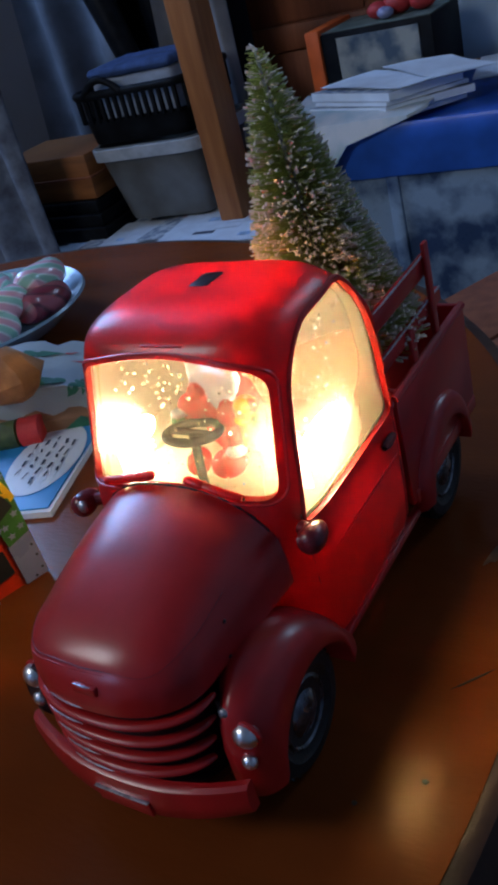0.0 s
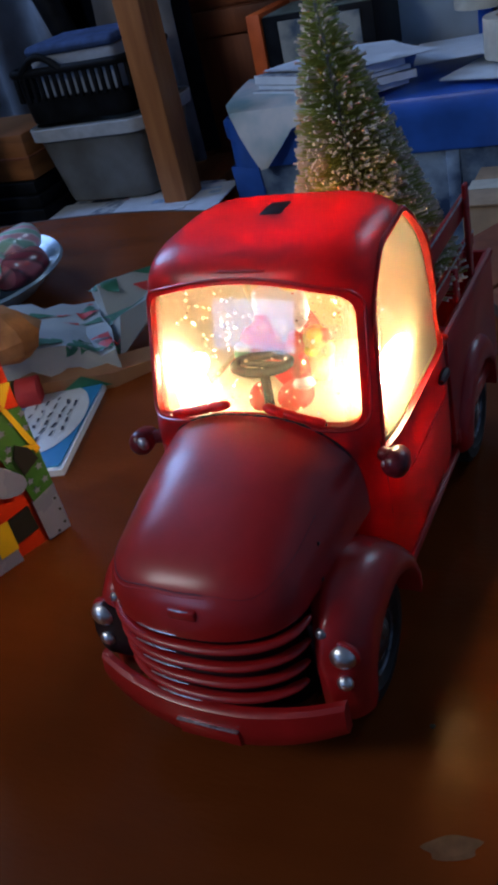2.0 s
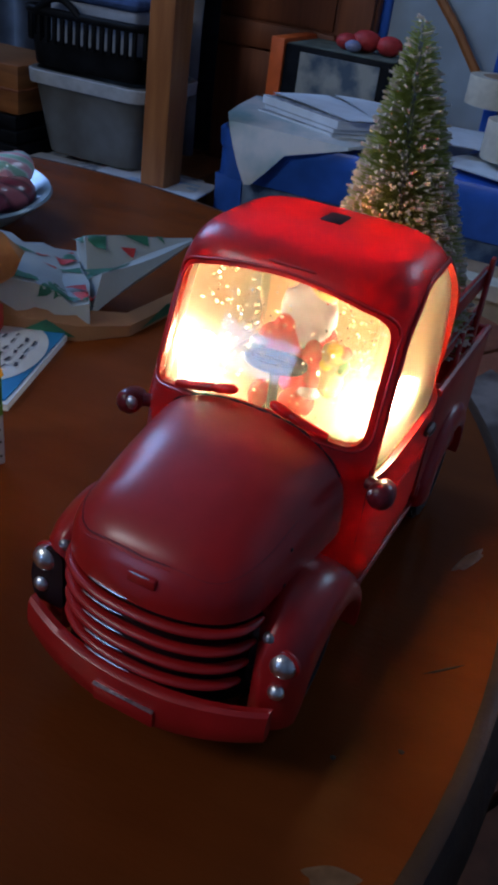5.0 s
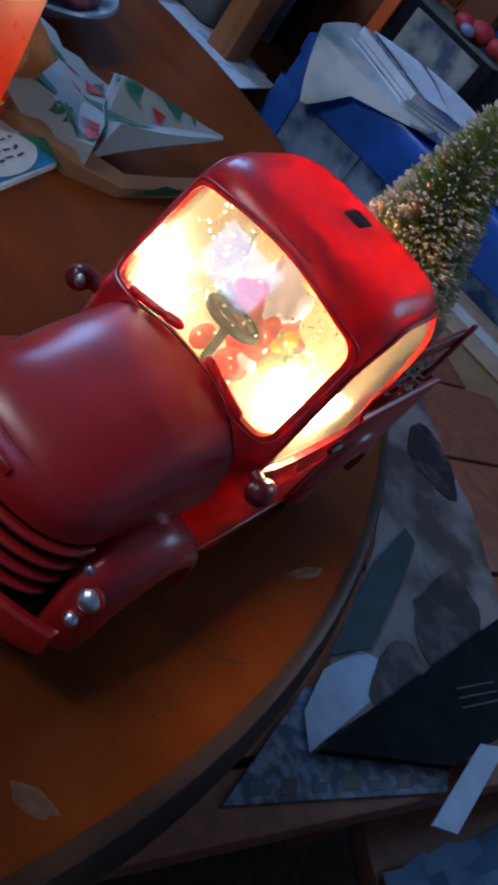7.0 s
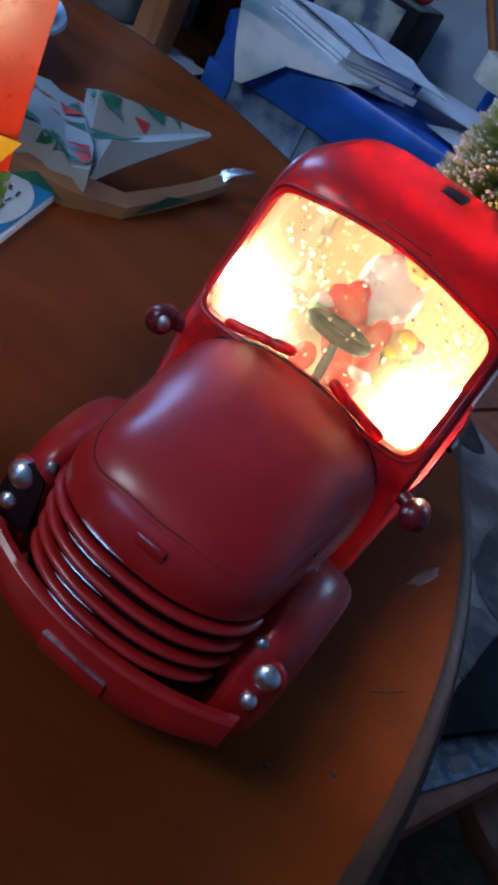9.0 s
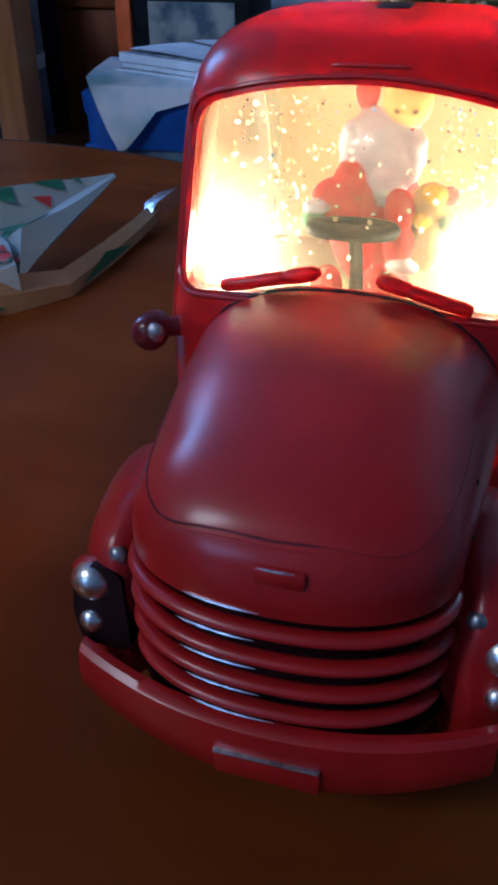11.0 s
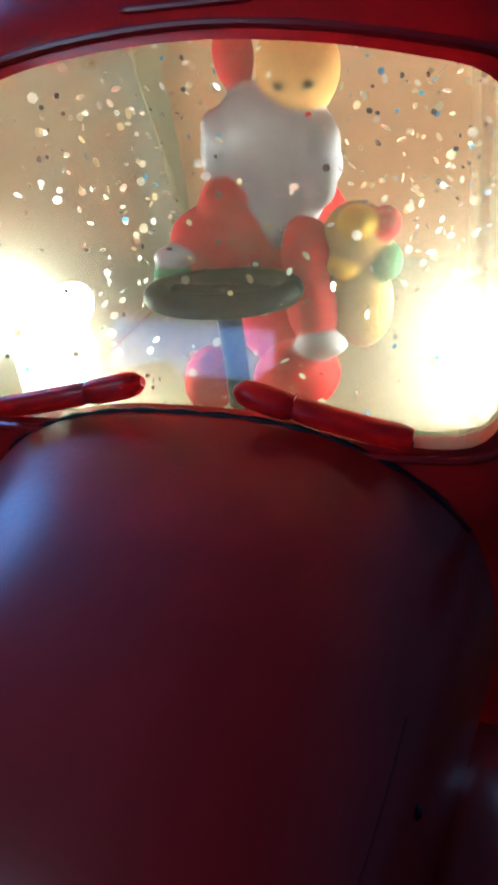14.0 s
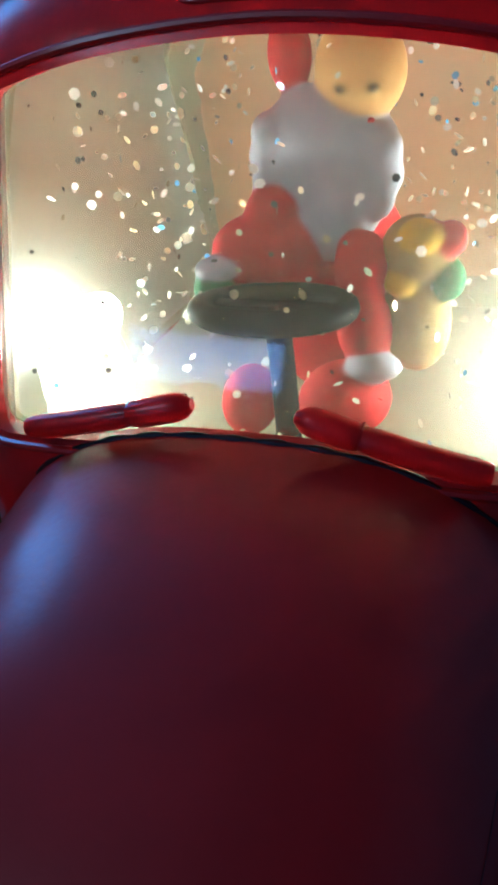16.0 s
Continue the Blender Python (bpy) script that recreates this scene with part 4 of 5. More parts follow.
wrap_paper = material("wrap_paper", (0.29, 0.33, 0.335), rough=0.55, vary=0.1, scale=14, bump=0.35, bump_scale=45)
kraft = material("kraft_paper", (0.27, 0.14, 0.07), rough=0.7, vary=0.15, scale=25, bump=0.3, bump_scale=60)
green_print = material("green_print", (0.016, 0.12, 0.065), rough=0.6, vary=0.3, scale=60)
red_print = material("red_print", (0.45, 0.03, 0.03), rough=0.6, vary=0.2, scale=60)
foil = material("foil", (0.75, 0.77, 0.8), rough=0.25, metal=0.9, vary=0.2, scale=80, bump=0.6, bump_scale=90)
parcel = empty("wrapped_parcel", "crumpled parcel in white paper printed with green trees", "parcel")
A, B, L = Vector((-0.193, 0.245, 0)), Vector((-0.262, 0.322, 0)), Vector((-0.15, -0.075, 0))
prng = random.Random(11)
bm = bmesh.new()
rings = []
for i in range(15):
    t = i / 14
    base = L * (1.0 - t)
    swell = 0.034 - 0.004 * math.sin(9 * t) - 0.010 * max(0.0, t - 0.8) / 0.2
    ring = []
    for s, h in ((-0.02, 0.25), (-0.01, 0.72), (0.03, 0.92), (0.3, 1.0), (0.6, 1.02), (0.88, 0.95), (0.99, 0.7), (1.02, 0.35), (0.97, 0.17), (0.5, 0.17), (0.03, 0.17)):
        p = A.lerp(B, s) + base
        ring.append(p + Vector((prng.uniform(-1, 1), prng.uniform(-1, 1), prng.uniform(-1, 1))) * 0.003 + Vector((0, 0, swell * h + 0.0005)))
    rings.append(ring)
loft(bm, rings)
wrap_verts = [surface_of(bm, 0)]
part("parcel_body", bm, wrap_paper, parcel, "", 25)
bm = bmesh.new()
tip = Vector((-0.190, 0.368, 0.034))
fold = [A + Vector((-0.004, 0.004, 0.012)), A.lerp(B, 0.25) + Vector((0.006, 0.008, 0.030)), A.lerp(B, 0.55) + Vector((0.004, 0.002, 0.022)), A.lerp(B, 0.8) + Vector((0.004, 0.004, 0.036)), A.lerp(B, 0.95) + Vector((0, 0.002, 0.03))]
low = [p * 0.97 + Vector((0, 0, -0.002)) for p in fold]
rings = []
for i in range(8):
    t = i / 7
    ring = []
    for k, p in enumerate(fold + [A.lerp(B, 0.7) + Vector((0.002, 0, 0.006)), A.lerp(B, 0.2) + Vector((0.002, 0, 0.004))]):
        q = p.lerp(tip + (p - A.lerp(B, 0.5)) * 0.06, t)
        ring.append(q + Vector((0, 0, 0.004 * math.sin(k * 2.3 + 3 * t) * (1 - t))))
    rings.append(ring)
loft(bm, rings)
wrap_verts.append(surface_of(bm, len(wrap_verts[0][0])))
part("twisted_end", bm, wrap_paper, parcel, "", 20)
bm = bmesh.new()
strip = [A + L * f + Vector((0.001, -0.002, 0.0)) for f in (0.9, 0.6, 0.3, 0.05)] + [Vector((-0.178, 0.266, 0.001)), Vector((-0.174, 0.312, 0.002)), Vector((-0.171, 0.355, 0.005)), Vector((-0.169, 0.383, 0.010))]
rings = [[p + Vector((0.003, -0.004, 0.0)), p + Vector((0.0025, -0.0035, 0.015 - 0.0008 * i)), p + Vector((-0.005, 0.004, 0.028 - 0.0022 * i)), p + Vector((-0.012, 0.010, 0.003))] for i, p in enumerate(strip)]
for i, ring in enumerate(rings):
    for v in ring:
        v.z *= 1.0 if i < 3 else (0.8 if i == 3 else 0.6)
loft(bm, rings)
part("underside_flap", bm, kraft, parcel, "brown underside of the paper", 25)
bm = bmesh.new()
loft(bm, [[(-0.172, 0.372, 0.006), (-0.166, 0.376, 0.018), (-0.178, 0.384, 0.014)], [(-0.163, 0.385, 0.008), (-0.157, 0.391, 0.024), (-0.172, 0.396, 0.018)], [(-0.158, 0.396, 0.014), (-0.153, 0.40, 0.022), (-0.16, 0.402, 0.02)]])
part("foil_end", bm, foil, parcel, "silver foil end")


wrap_tree = bvhtree.BVHTree.FromPolygons([v for ring in wrap_verts for v in ring[0]], [f for ring in wrap_verts for f in ring[1]])


def squeeze(x, y):
    """Keeps the prints on the narrow parcel."""
    p, d = Vector((x, y, 0)), Vector((0.628, -0.778, 0))
    return p - d * (p - B).dot(d) * (0.29 if (p - B).dot(d) > 0 else 0.0)


def drape(name, corners, mat, n=6):
    """A printed triangle laid on the paper's folds."""
    a, b, c = [squeeze(x, y) for x, y in corners]
    bm = bmesh.new()
    spots = [[a + (b - a) * (i / n) + (c - a) * (j / n) for j in range(n + 1 - i)] for i in range(n + 1)]
    for row in spots:
        for p in row:
            hit = wrap_tree.ray_cast(Vector((p.x, p.y, 0.3)), Vector((0, 0, -1)))[0]
            p.z = hit.z if hit else 0.0
    top = sorted(p.z for row in spots for p in row)[-4]
    rows = [[bm.verts.new((p.x, p.y, max(p.z, top - 0.005) + 0.0009)) for p in row] for row in spots]
    for i in range(n):
        for j in range(n - i):
            bm.faces.new((rows[i][j], rows[i + 1][j], rows[i][j + 1]))
            if j < n - i - 1:
                bm.faces.new((rows[i + 1][j], rows[i + 1][j + 1], rows[i][j + 1]))
    part(name, bm, mat, parcel, "", 60)


for x, y, size, turn, tip_mat in ((-0.217, 0.268, 0.030, 222, red_print), (-0.214, 0.212, 0.028, 28, green_print), (-0.190, 0.212, 0.026, 20, green_print), (-0.268, 0.262, 0.030, 30, red_print), (-0.262, 0.226, 0.028, 205, red_print), (-0.300, 0.255, 0.030, 30, green_print), (-0.290, 0.195, 0.028, 215, red_print), (-0.325, 0.225, 0.028, 40, red_print), (-0.243, 0.292, 0.016, 120, red_print)):
    d = Vector((math.cos(radians(turn)), math.sin(radians(turn))))
    e = Vector((-d.y, d.x))
    c = Vector((x, y))
    for f0, f1, w in ((-0.5, 0.12, 0.42), (-0.12, 0.5, 0.30)):
        drape("printed_tree", [c + d * size * f0 - e * size * w, c + d * size * f0 + e * size * w, c + d * size * f1], green_print)
    drape("printed_mark", [c + d * size * 0.52 - e * 0.003, c + d * size * 0.52 + e * 0.003, c + d * size * 0.85], tip_mat, 3)
for corners, mat in ((((-0.218, 0.349), (-0.240, 0.320), (-0.203, 0.331)), green_print), (((-0.234, 0.322), (-0.252, 0.306), (-0.217, 0.298)), green_print), (((-0.205, 0.350), (-0.215, 0.347), (-0.197, 0.343)), green_print), (((-0.208, 0.322), (-0.216, 0.314), (-0.203, 0.312)), red_print), (((-0.196, 0.300), (-0.216, 0.268), (-0.186, 0.262)), green_print), (((-0.178, 0.232), (-0.190, 0.222), (-0.176, 0.214)), red_print), (((-0.192, 0.240), (-0.200, 0.228), (-0.184, 0.230)), red_print), (((-0.232, 0.288), (-0.248, 0.282), (-0.236, 0.272)), red_print)):
    drape("printed_patch", corners, mat)
for k, (f0, f1) in enumerate(((0.78, 0.58), (0.52, 0.34), (0.28, 0.06))):
    p0, p1 = A + L * f0 + Vector((0.0045, -0.0068, 0.003)), A + L * f1 + Vector((0.0045, -0.0068, 0.003))
    bm = bmesh.new()
    flat(bm, [p0, p1, (p0 + p1) / 2 + Vector((0, 0, 0.0105))])
    part("printed_tree", bm, green_print, parcel, "", 0)
bm = bmesh.new()
flat(bm, [(-0.1725, 0.272, 0.003), (-0.168, 0.335, 0.005), (-0.170, 0.30, 0.0125)])
part("printed_patch", bm, green_print, parcel, "", 0)

# dish of striped sweets
dish_glass = material("dish_glass", (0.30, 0.46, 0.58), rough=0.2, vary=0.15, scale=20, transmission=0.2)
dish = empty("sweet_dish", "pale blue glass dish holding wrapped striped sweets", "dish", at=(-0.432, 0.350, 0))
bm = bmesh.new()
lathe(bm, [(0.002, 0.0), (0.06, 0.0), (0.065, 0.003), (0.084, 0.010), (0.100, 0.022), (0.106, 0.027), (0.1045, 0.029), (0.097, 0.025), (0.078, 0.013), (0.062, 0.008), (0.002, 0.007)], steps=56)
part("bowl", bm, dish_glass, dish, "", 60)


def stripes(name, a, b, c, scale):
    m = bpy.data.materials.new(name)
    m.use_nodes = True
    n, l = m.node_tree.nodes, m.node_tree.links
    p = n["Principled BSDF"]
    tc, w, r = n.new("ShaderNodeTexCoord"), n.new("ShaderNodeTexWave"), n.new("ShaderNodeValToRGB")
    w.bands_direction = "DIAGONAL"
    w.inputs["Scale"].default_value, w.inputs["Distortion"].default_value = scale, 0.6
    l.new(tc.outputs["Object"], w.inputs["Vector"])
    l.new(w.outputs["Fac"], r.inputs["Fac"])
    e = r.color_ramp.elements
    e[0].position, e[0].color = 0.2, (*a, 1)
    e[1].position, e[1].color = 0.8, (*b, 1)
    x = e.new(0.5)
    x.color = (*c, 1)
    l.new(r.outputs["Color"], p.inputs["Base Color"])
    p.inputs["Roughness"].default_value = 0.3
    p.inputs["Coat Weight"].default_value = 0.6
    return m


mint = stripes("mint_stripes", (0.36, 0.70, 0.56), (0.85, 0.46, 0.54), (0.92, 0.94, 0.93), 30)
berry = stripes("berry_stripes", (0.25, 0.02, 0.04), (0.45, 0.10, 0.12), (0.10, 0.02, 0.03), 18)
crng = random.Random(3)


def sweet(at, turn, tilt, mat, label):
    bm = bmesh.new()
    n = 12
    pts = [Vector((0.052 * (k / n - 0.5), 0.0025 * math.sin(k * 0.6), 0)) for k in range(n + 1)]
    tube(bm, pts, [0.010] + [0.0128 + 0.0018 * math.sin(math.pi * k / n) for k in range(1, n)] + [0.010], 14)
    ob = part("sweet", bm, mat)
    ob.matrix_basis = Matrix.Translation(at) @ Matrix.Rotation(turn, 4, "Z") @ Matrix.Rotation(tilt, 4, "Y")
    return tagged(ob, label, "sweet", "sweets in the dish")


for i in range(17):
    a = 2.4 * i
    layer = 0 if i < 10 else 1
    r = 0.078 * math.sqrt(((i if layer == 0 else i - 10) + 0.5) / (10 if layer == 0 else 8))
    dark = i == 8
    sweet((-0.432 + r * math.cos(a), 0.350 + r * math.sin(a), 0.020 + 0.1 * r + 0.013 * layer), a + 1.2 + crng.uniform(-0.4, 0.4), crng.uniform(-0.15, 0.15), berry if dark else mint, "dark red wrapped sweet in the dish" if dark else "mint and pink striped sweet in clear wrap")

# biscuit and cracker on the parcel
bm = bmesh.new()
ball(bm, (-0.256, 0.216, 0.048), 0.023, (1.15, 1.0, 0.75), 9, 6)
brn = random.Random(4)
for v in bm.verts:
    v.co += Vector((brn.uniform(-1, 1), brn.uniform(-1, 1), brn.uniform(-1, 1))) * 0.0022
tagged(part("biscuit", bm, material("biscuit", (0.42, 0.17, 0.05), rough=0.7, vary=0.25, scale=80, bump=0.4, bump_scale=200)), "orange-brown lumpy biscuit lying on the wrapped parcel", "biscuit")
cracker = empty("paper_cracker", "red and green paper tube lying before the parcel", "cracker", at=(-0.252, 0.204, 0.0108), turn=27)
bm = bmesh.new()
lathe(bm, [(0.003, -0.026), (0.0095, -0.024), (0.010, 0.0), (0.003, 0.001)], "x", 20)
part("green_half", bm, material("cracker_green", (0.07, 0.10, 0.03), rough=0.5, vary=0.3, scale=90), cracker, "dark green half")
bm = bmesh.new()
lathe(bm, [(0.003, 0.0012), (0.0103, 0.002), (0.0103, 0.016), (0.003, 0.017)], "x", 20)
part("red_half", bm, red_print, cracker, "red half")

# standing card with paper shapes on its face
bag_red = material("card_red", (0.62, 0.035, 0.010), rough=0.3, vary=0.1, scale=12)
bag_white = material("card_white", (0.22, 0.235, 0.37), rough=0.28, vary=0.05, scale=40, bump=0.08, bump_scale=60)
bag_green = material("card_green", (0.045, 0.15, 0.03), rough=0.5, vary=0.2, scale=60)
bag_gold = material("card_gold", (0.70, 0.42, 0.02), rough=0.4, vary=0.15, scale=60)
bag_black = material("card_black", (0.012, 0.012, 0.012), rough=0.6)
CARD0, BD, BN = Vector((-0.147, 0.100, 0)), Vector((-0.382, -0.924, 0)), Vector((0.924, -0.382, 0))
card = empty("greeting_card", "shiny red standing card with white scalloped and green starred shapes", "card")


def on_card(u, z, out=0.0):
    return CARD0 + BD * u + Vector((0, 0, z)) + BN * out


bm = bmesh.new()
loft(bm, [[on_card(u, z, o) for u, z in ((0.0, 0.0), (0.105, 0.0), (0.105, 0.175), (0.0025, 0.175))] for o in (0.0, -0.002)])
part("card_front", bm, bag_red, card, "", 30)
bm = bmesh.new()
loft(bm, [[on_card(0.004, 0.0, -0.035), on_card(0.10, 0.0, -0.035), on_card(0.10, 0.0, -0.036), on_card(0.004, 0.0, -0.036)], [on_card(0.004, 0.172, -0.0025), on_card(0.10, 0.172, -0.0025), on_card(0.10, 0.172, -0.0035), on_card(0.004, 0.172, -0.0035)]])
part("card_back", bm, bag_white, card, "plain white back leaf", 30)


def applique(name, pts, out, mat, thick=0.0015, label=""):
    bm = bmesh.new()
    loft(bm, [[on_card(u, z, out) for u, z in pts], [on_card(u, z, out + thick) for u, z in pts]])
    return part(name, bm, mat, card, label, 30)


def scalloped(pts, bulge):
    """An outline whose sides swell outwards."""
    out = []
    n = len(pts)
    mid = Vector((sum(p[0] for p in pts) / n, sum(p[1] for p in pts) / n))
    for i in range(n):
        p, q = Vector(pts[i]), Vector(pts[(i + 1) % n])
        side = Vector((q.y - p.y, p.x - q.x)).normalized()
        if side.dot((p + q) / 2 - mid) < 0:
            side = -side
        for k in range(6):
            t = k / 6
            r = p.lerp(q, t) + side * bulge * math.sin(math.pi * t)
            out.append((r.x, r.y))
    return out


applique("scalloped_shape", scalloped([(0.046, 0.150), (0.038, 0.128), (0.0355, 0.112), (0.033, 0.101), (0.029, 0.091), (0.027, 0.081), (0.0275, 0.072), (0.030, 0.063), (0.036, 0.055), (0.05, 0.050), (0.065, 0.050), (0.085, 0.062), (0.095, 0.085), (0.097, 0.115), (0.09, 0.150)], 0.0026), 0.0045, bag_white, 0.003)
applique("buff_oval", [(0.062 + 0.024 * math.cos(0.2 * k), 0.128 + 0.016 * math.sin(0.2 * k)) for k in range(31)], 0.0078, material("card_buff", (0.75, 0.42, 0.26), rough=0.5, vary=0.1), 0.001)
applique("white_cuff", scalloped([(0.028, 0.055), (0.018, 0.0475), (0.0146, 0.0389), (0.022, 0.0365), (0.033, 0.044)], 0.0015), 0.005, bag_white, 0.0025)
applique("green_square", [(0.0008, 0.029), (0.0135, 0.026), (0.0155, 0.040), (0.0195, 0.050), (0.022, 0.064), (0.018, 0.072), (0.011, 0.076), (0.0015, 0.074)], 0.002, bag_green)
applique("ribbon", [(0.0115, 0.0775), (0.009, 0.0775), (0.0005, 0.0505), (0.0035, 0.049)], 0.0042, bag_gold, 0.0006)
applique("ribbon", [(0.002, 0.054), (0.002, 0.0515), (0.0125, 0.0545), (0.0120, 0.0575)], 0.0049, bag_gold, 0.0004)
applique("bow_loop", [(0.0104, 0.0775), (0.0116, 0.0905), (0.0022, 0.0885)], 0.0044, bag_gold, 0.0008)
applique("bow_loop", [(0.0104, 0.0775), (0.0200, 0.0830), (0.0165, 0.0925)], 0.0044, bag_gold, 0.0008)
applique("dark_patch", [(0.004, 0.047), (0.0135, 0.0425), (0.0155, 0.053), (0.0125, 0.0595), (0.0065, 0.0545)], 0.0054, bag_black, 0.0006)
applique("pale_foot", [(0.0002, 0.001), (0.0132, 0.001), (0.0142, 0.0255), (0.0006, 0.0285)], 0.002, bag_white, 0.001)
applique("pale_foot", [(0.030, 0.001), (0.044, 0.001), (0.043, 0.010), (0.031, 0.012)], 0.003, bag_white)
applique("dark_band", [(0.0165, 0.012), (0.036, 0.010), (0.036, 0.024), (0.0175, 0.026)], 0.003, bag_black)
applique("gold_buckle", [(0.030, 0.009), (0.040, 0.009), (0.040, 0.026), (0.030, 0.026)], 0.0047, bag_gold, 0.0004)
for u, z in ((0.004, 0.034), (0.010, 0.031), (0.0045, 0.042), (0.0115, 0.037), (0.0155, 0.058), (0.0035, 0.0635), (0.0085, 0.069), (0.0155, 0.067), (0.0025, 0.071), (0.0175, 0.0535)):
    applique("star", [(u + (0.0022 if k % 2 == 0 else 0.001) * math.sin(k * math.pi / 5), z + (0.0022 if k % 2 == 0 else 0.001) * math.cos(k * math.pi / 5)) for k in range(10)], 0.0038, bag_white, 0.0004)
for u, z in ((0.0025, 0.006), (0.007, 0.003), (0.0025, 0.014), (0.003, 0.021)):
    applique("dot", [(u + 0.0008 * math.cos(k), z + 0.0008 * math.sin(k)) for k in range(6)], 0.0035, bag_black, 0.0003)

# scraps and scars on the table
scar = material("table_scar", (0.17, 0.085, 0.04), rough=0.5, vary=0.3, scale=150, second=(0.10, 0.04, 0.014))
burn = material("table_burn", (0.03, 0.015, 0.008), rough=0.6)
for x, y, a, b, turn, mat in ((0.0765, 0.159, 0.012, 0.003, 70, scar), (0.0754, -0.0222, 0.0085, 0.0042, 20, scar), (-0.20, 0.10, 0.004, 0.002, 10, scar), (0.0805, 0.035, 0.0012, 0.001, 0, burn), (0.084, 0.083, 0.0085, 0.0005, 46, burn), (0.06, 0.02, 0.001, 0.001, 0, burn)):
    bm = bmesh.new()
    lathe(bm, [(0.0002, 0.0004), (0.7, 0.0004), (1.0, 0.0001), (1.0, -0.0008), (0.0002, -0.0008)], steps=24)
    ob = part("surface_mark", bm, mat, table, "worn mark in the varnish", 0)
    for v in ob.data.vertices:
        v.co.x, v.co.y = v.co.x * a * (1 + 0.2 * math.sin(5 * v.co.y)), v.co.y * b
    ob.matrix_basis = pose(x - TC[0], y - TC[1], 0, 0, 0, turn)


# ---- clutter behind the table ----
def storage_bin(z0, z1, x0, x1, y0, y1, label):
    b = empty("storage_bin", label, "storage bin", at=((x0 + x1) / 2, (y0 + y1) / 2, z0))
    w, d, h = (x1 - x0) / 2, (y1 - y0) / 2, z1 - z0
    outline = [(-w, -d), (w, -d), (w, d), (-w, d)]
    bm = bmesh.new()
    loft(bm, [[Vector((x * kx, y * ky, z)) for x, y in rounded(outline, 0.04, 4)] for z, kx, ky in ((0.0, 0.95, 0.88), (0.012, 0.955, 0.9), (h - 0.09, 0.985, 0.965), (h - 0.07, 0.985, 0.965))])
    part("bin_body", bm, pale_plastic, b, "cloudy blue plastic body with papers showing through", 30)
    for x in (-0.62, -0.24, 0.14, 0.52):
        bm = bmesh.new()
        box(bm, (w * x - 0.014, -d * 0.985, 0.03), (w * x + 0.014, -d * 0.9, h - 0.1), 0.005)
        part("rib", bm, pale_plastic, b)
    for sx in (-1, 1):
        for sy in (-1, 1):
            bm = bmesh.new()
            loft(bm, [[Vector((sx * (w * k + ox), sy * (d * (k - 0.02) + oy), z)) for ox, oy in ((0.004, 0.004), (-0.06, 0.004), (-0.06, -0.01), (-0.012, -0.012), (-0.012, -0.07), (0.004, -0.07))] for z, k in ((0.0, 0.955), (h - 0.1, 0.99))])
            part("corner_bar", bm, blue_plastic, b, "blue corner upright", 30)
    bm = bmesh.new()
    loft(bm, [[Vector((x * k, y * k, z)) for x, y in rounded(outline, 0.045, 5)] for z, k in ((h - 0.105, 0.992), (h - 0.10, 1.0), (h - 0.045, 1.0), (h - 0.04, 1.008), (h - 0.006, 1.012), (h, 1.0), (h, 0.96), (h - 0.008, 0.95))])
    part("lid", bm, blue_plastic, b, "solid blue lid", 30)
    bm = bmesh.new()
    box(bm, (-w - 0.003, -d * 0.62, 0.05), (-w * 0.96, d * 0.62, h - 0.13), 0.01)
    part("side_panel", bm, side_plastic, b, "pale cloudy end panel", 30)
    return b


LID = -0.15
storage_bin(FLOOR, LID, -0.752, 0.52, 1.547, 2.0, "cloudy blue storage bin with a solid blue lid")


def sheet(name, pts, label, category, mat, sag=0.0, thick=0.0012, group="", fold=1):
    """A sheet of paper through four corners, a little wavy."""
    bm = bmesh.new()
    p = [Vector(q) for q in pts]
    n = 8
    for up in (0, 1):
        grid = []
        for i in range(n + 1):
            row = []
            for j in range(n + 1):
                u, v = i / n, j / n
                q = p[0].lerp(p[1], u).lerp(p[3].lerp(p[2], u), v)
                q.z += 0.003 * math.sin(5 * u + 3 * v) * sag + up * thick
                row.append(bm.verts.new(q))
            grid.append(row)
        for i in range(n):
            for j in range(n):
                f = (grid[i][j], grid[i + 1][j], grid[i + 1][j + 1], grid[i][j + 1])
                bm.faces.new(f if up else tuple(reversed(f)))
    return tagged(part(name, bm, mat, soft=60), label, category, group)


# magazine that droops over the bin's corner
bm = bmesh.new()
rings = []
for k, (dy, z) in enumerate(((0.26, 0.016), (0.13, 0.016), (0.03, 0.014), (-0.006, 0.006), (-0.022, -0.028), (-0.029, -0.066), (-0.032, -0.10))):
    w = 1 - 0.5 * max(0, k - 2) / 4
    y, zk, out = 1.547 + dy, LID + z, 0.096 * (k > 3)
    xa, xb, xc = -0.785 + 0.02 * k, -0.68 + 0.003 * k, -0.68 + 0.256 * w - out
    rings.append([(xa, y, zk), (xb, y - 0.006, zk), (xc, y, zk + 0.002), (xc, y + 0.003, zk + 0.008), (xb, y - 0.006, zk + 0.01), (xa, y - 0.003, zk + 0.01)])
loft(bm, rings)
tagged(part("magazine", bm, material("magazine_page", (0.62, 0.62, 0.60), rough=0.6, second=(0.25, 0.42, 0.46), scale=9, spread=(0.36, 0.6))), "folded magazine drooping over the blue bin's corner", "magazine")


def spread(cx, cy, z, turn, w, d):
    c, s = math.cos(radians(turn)), math.sin(radians(turn))
    return [(cx + c * a - s * b, cy + s * a + c * b, z) for a, b in ((-w, -d), (w, -d), (w, d), (-w, d))]


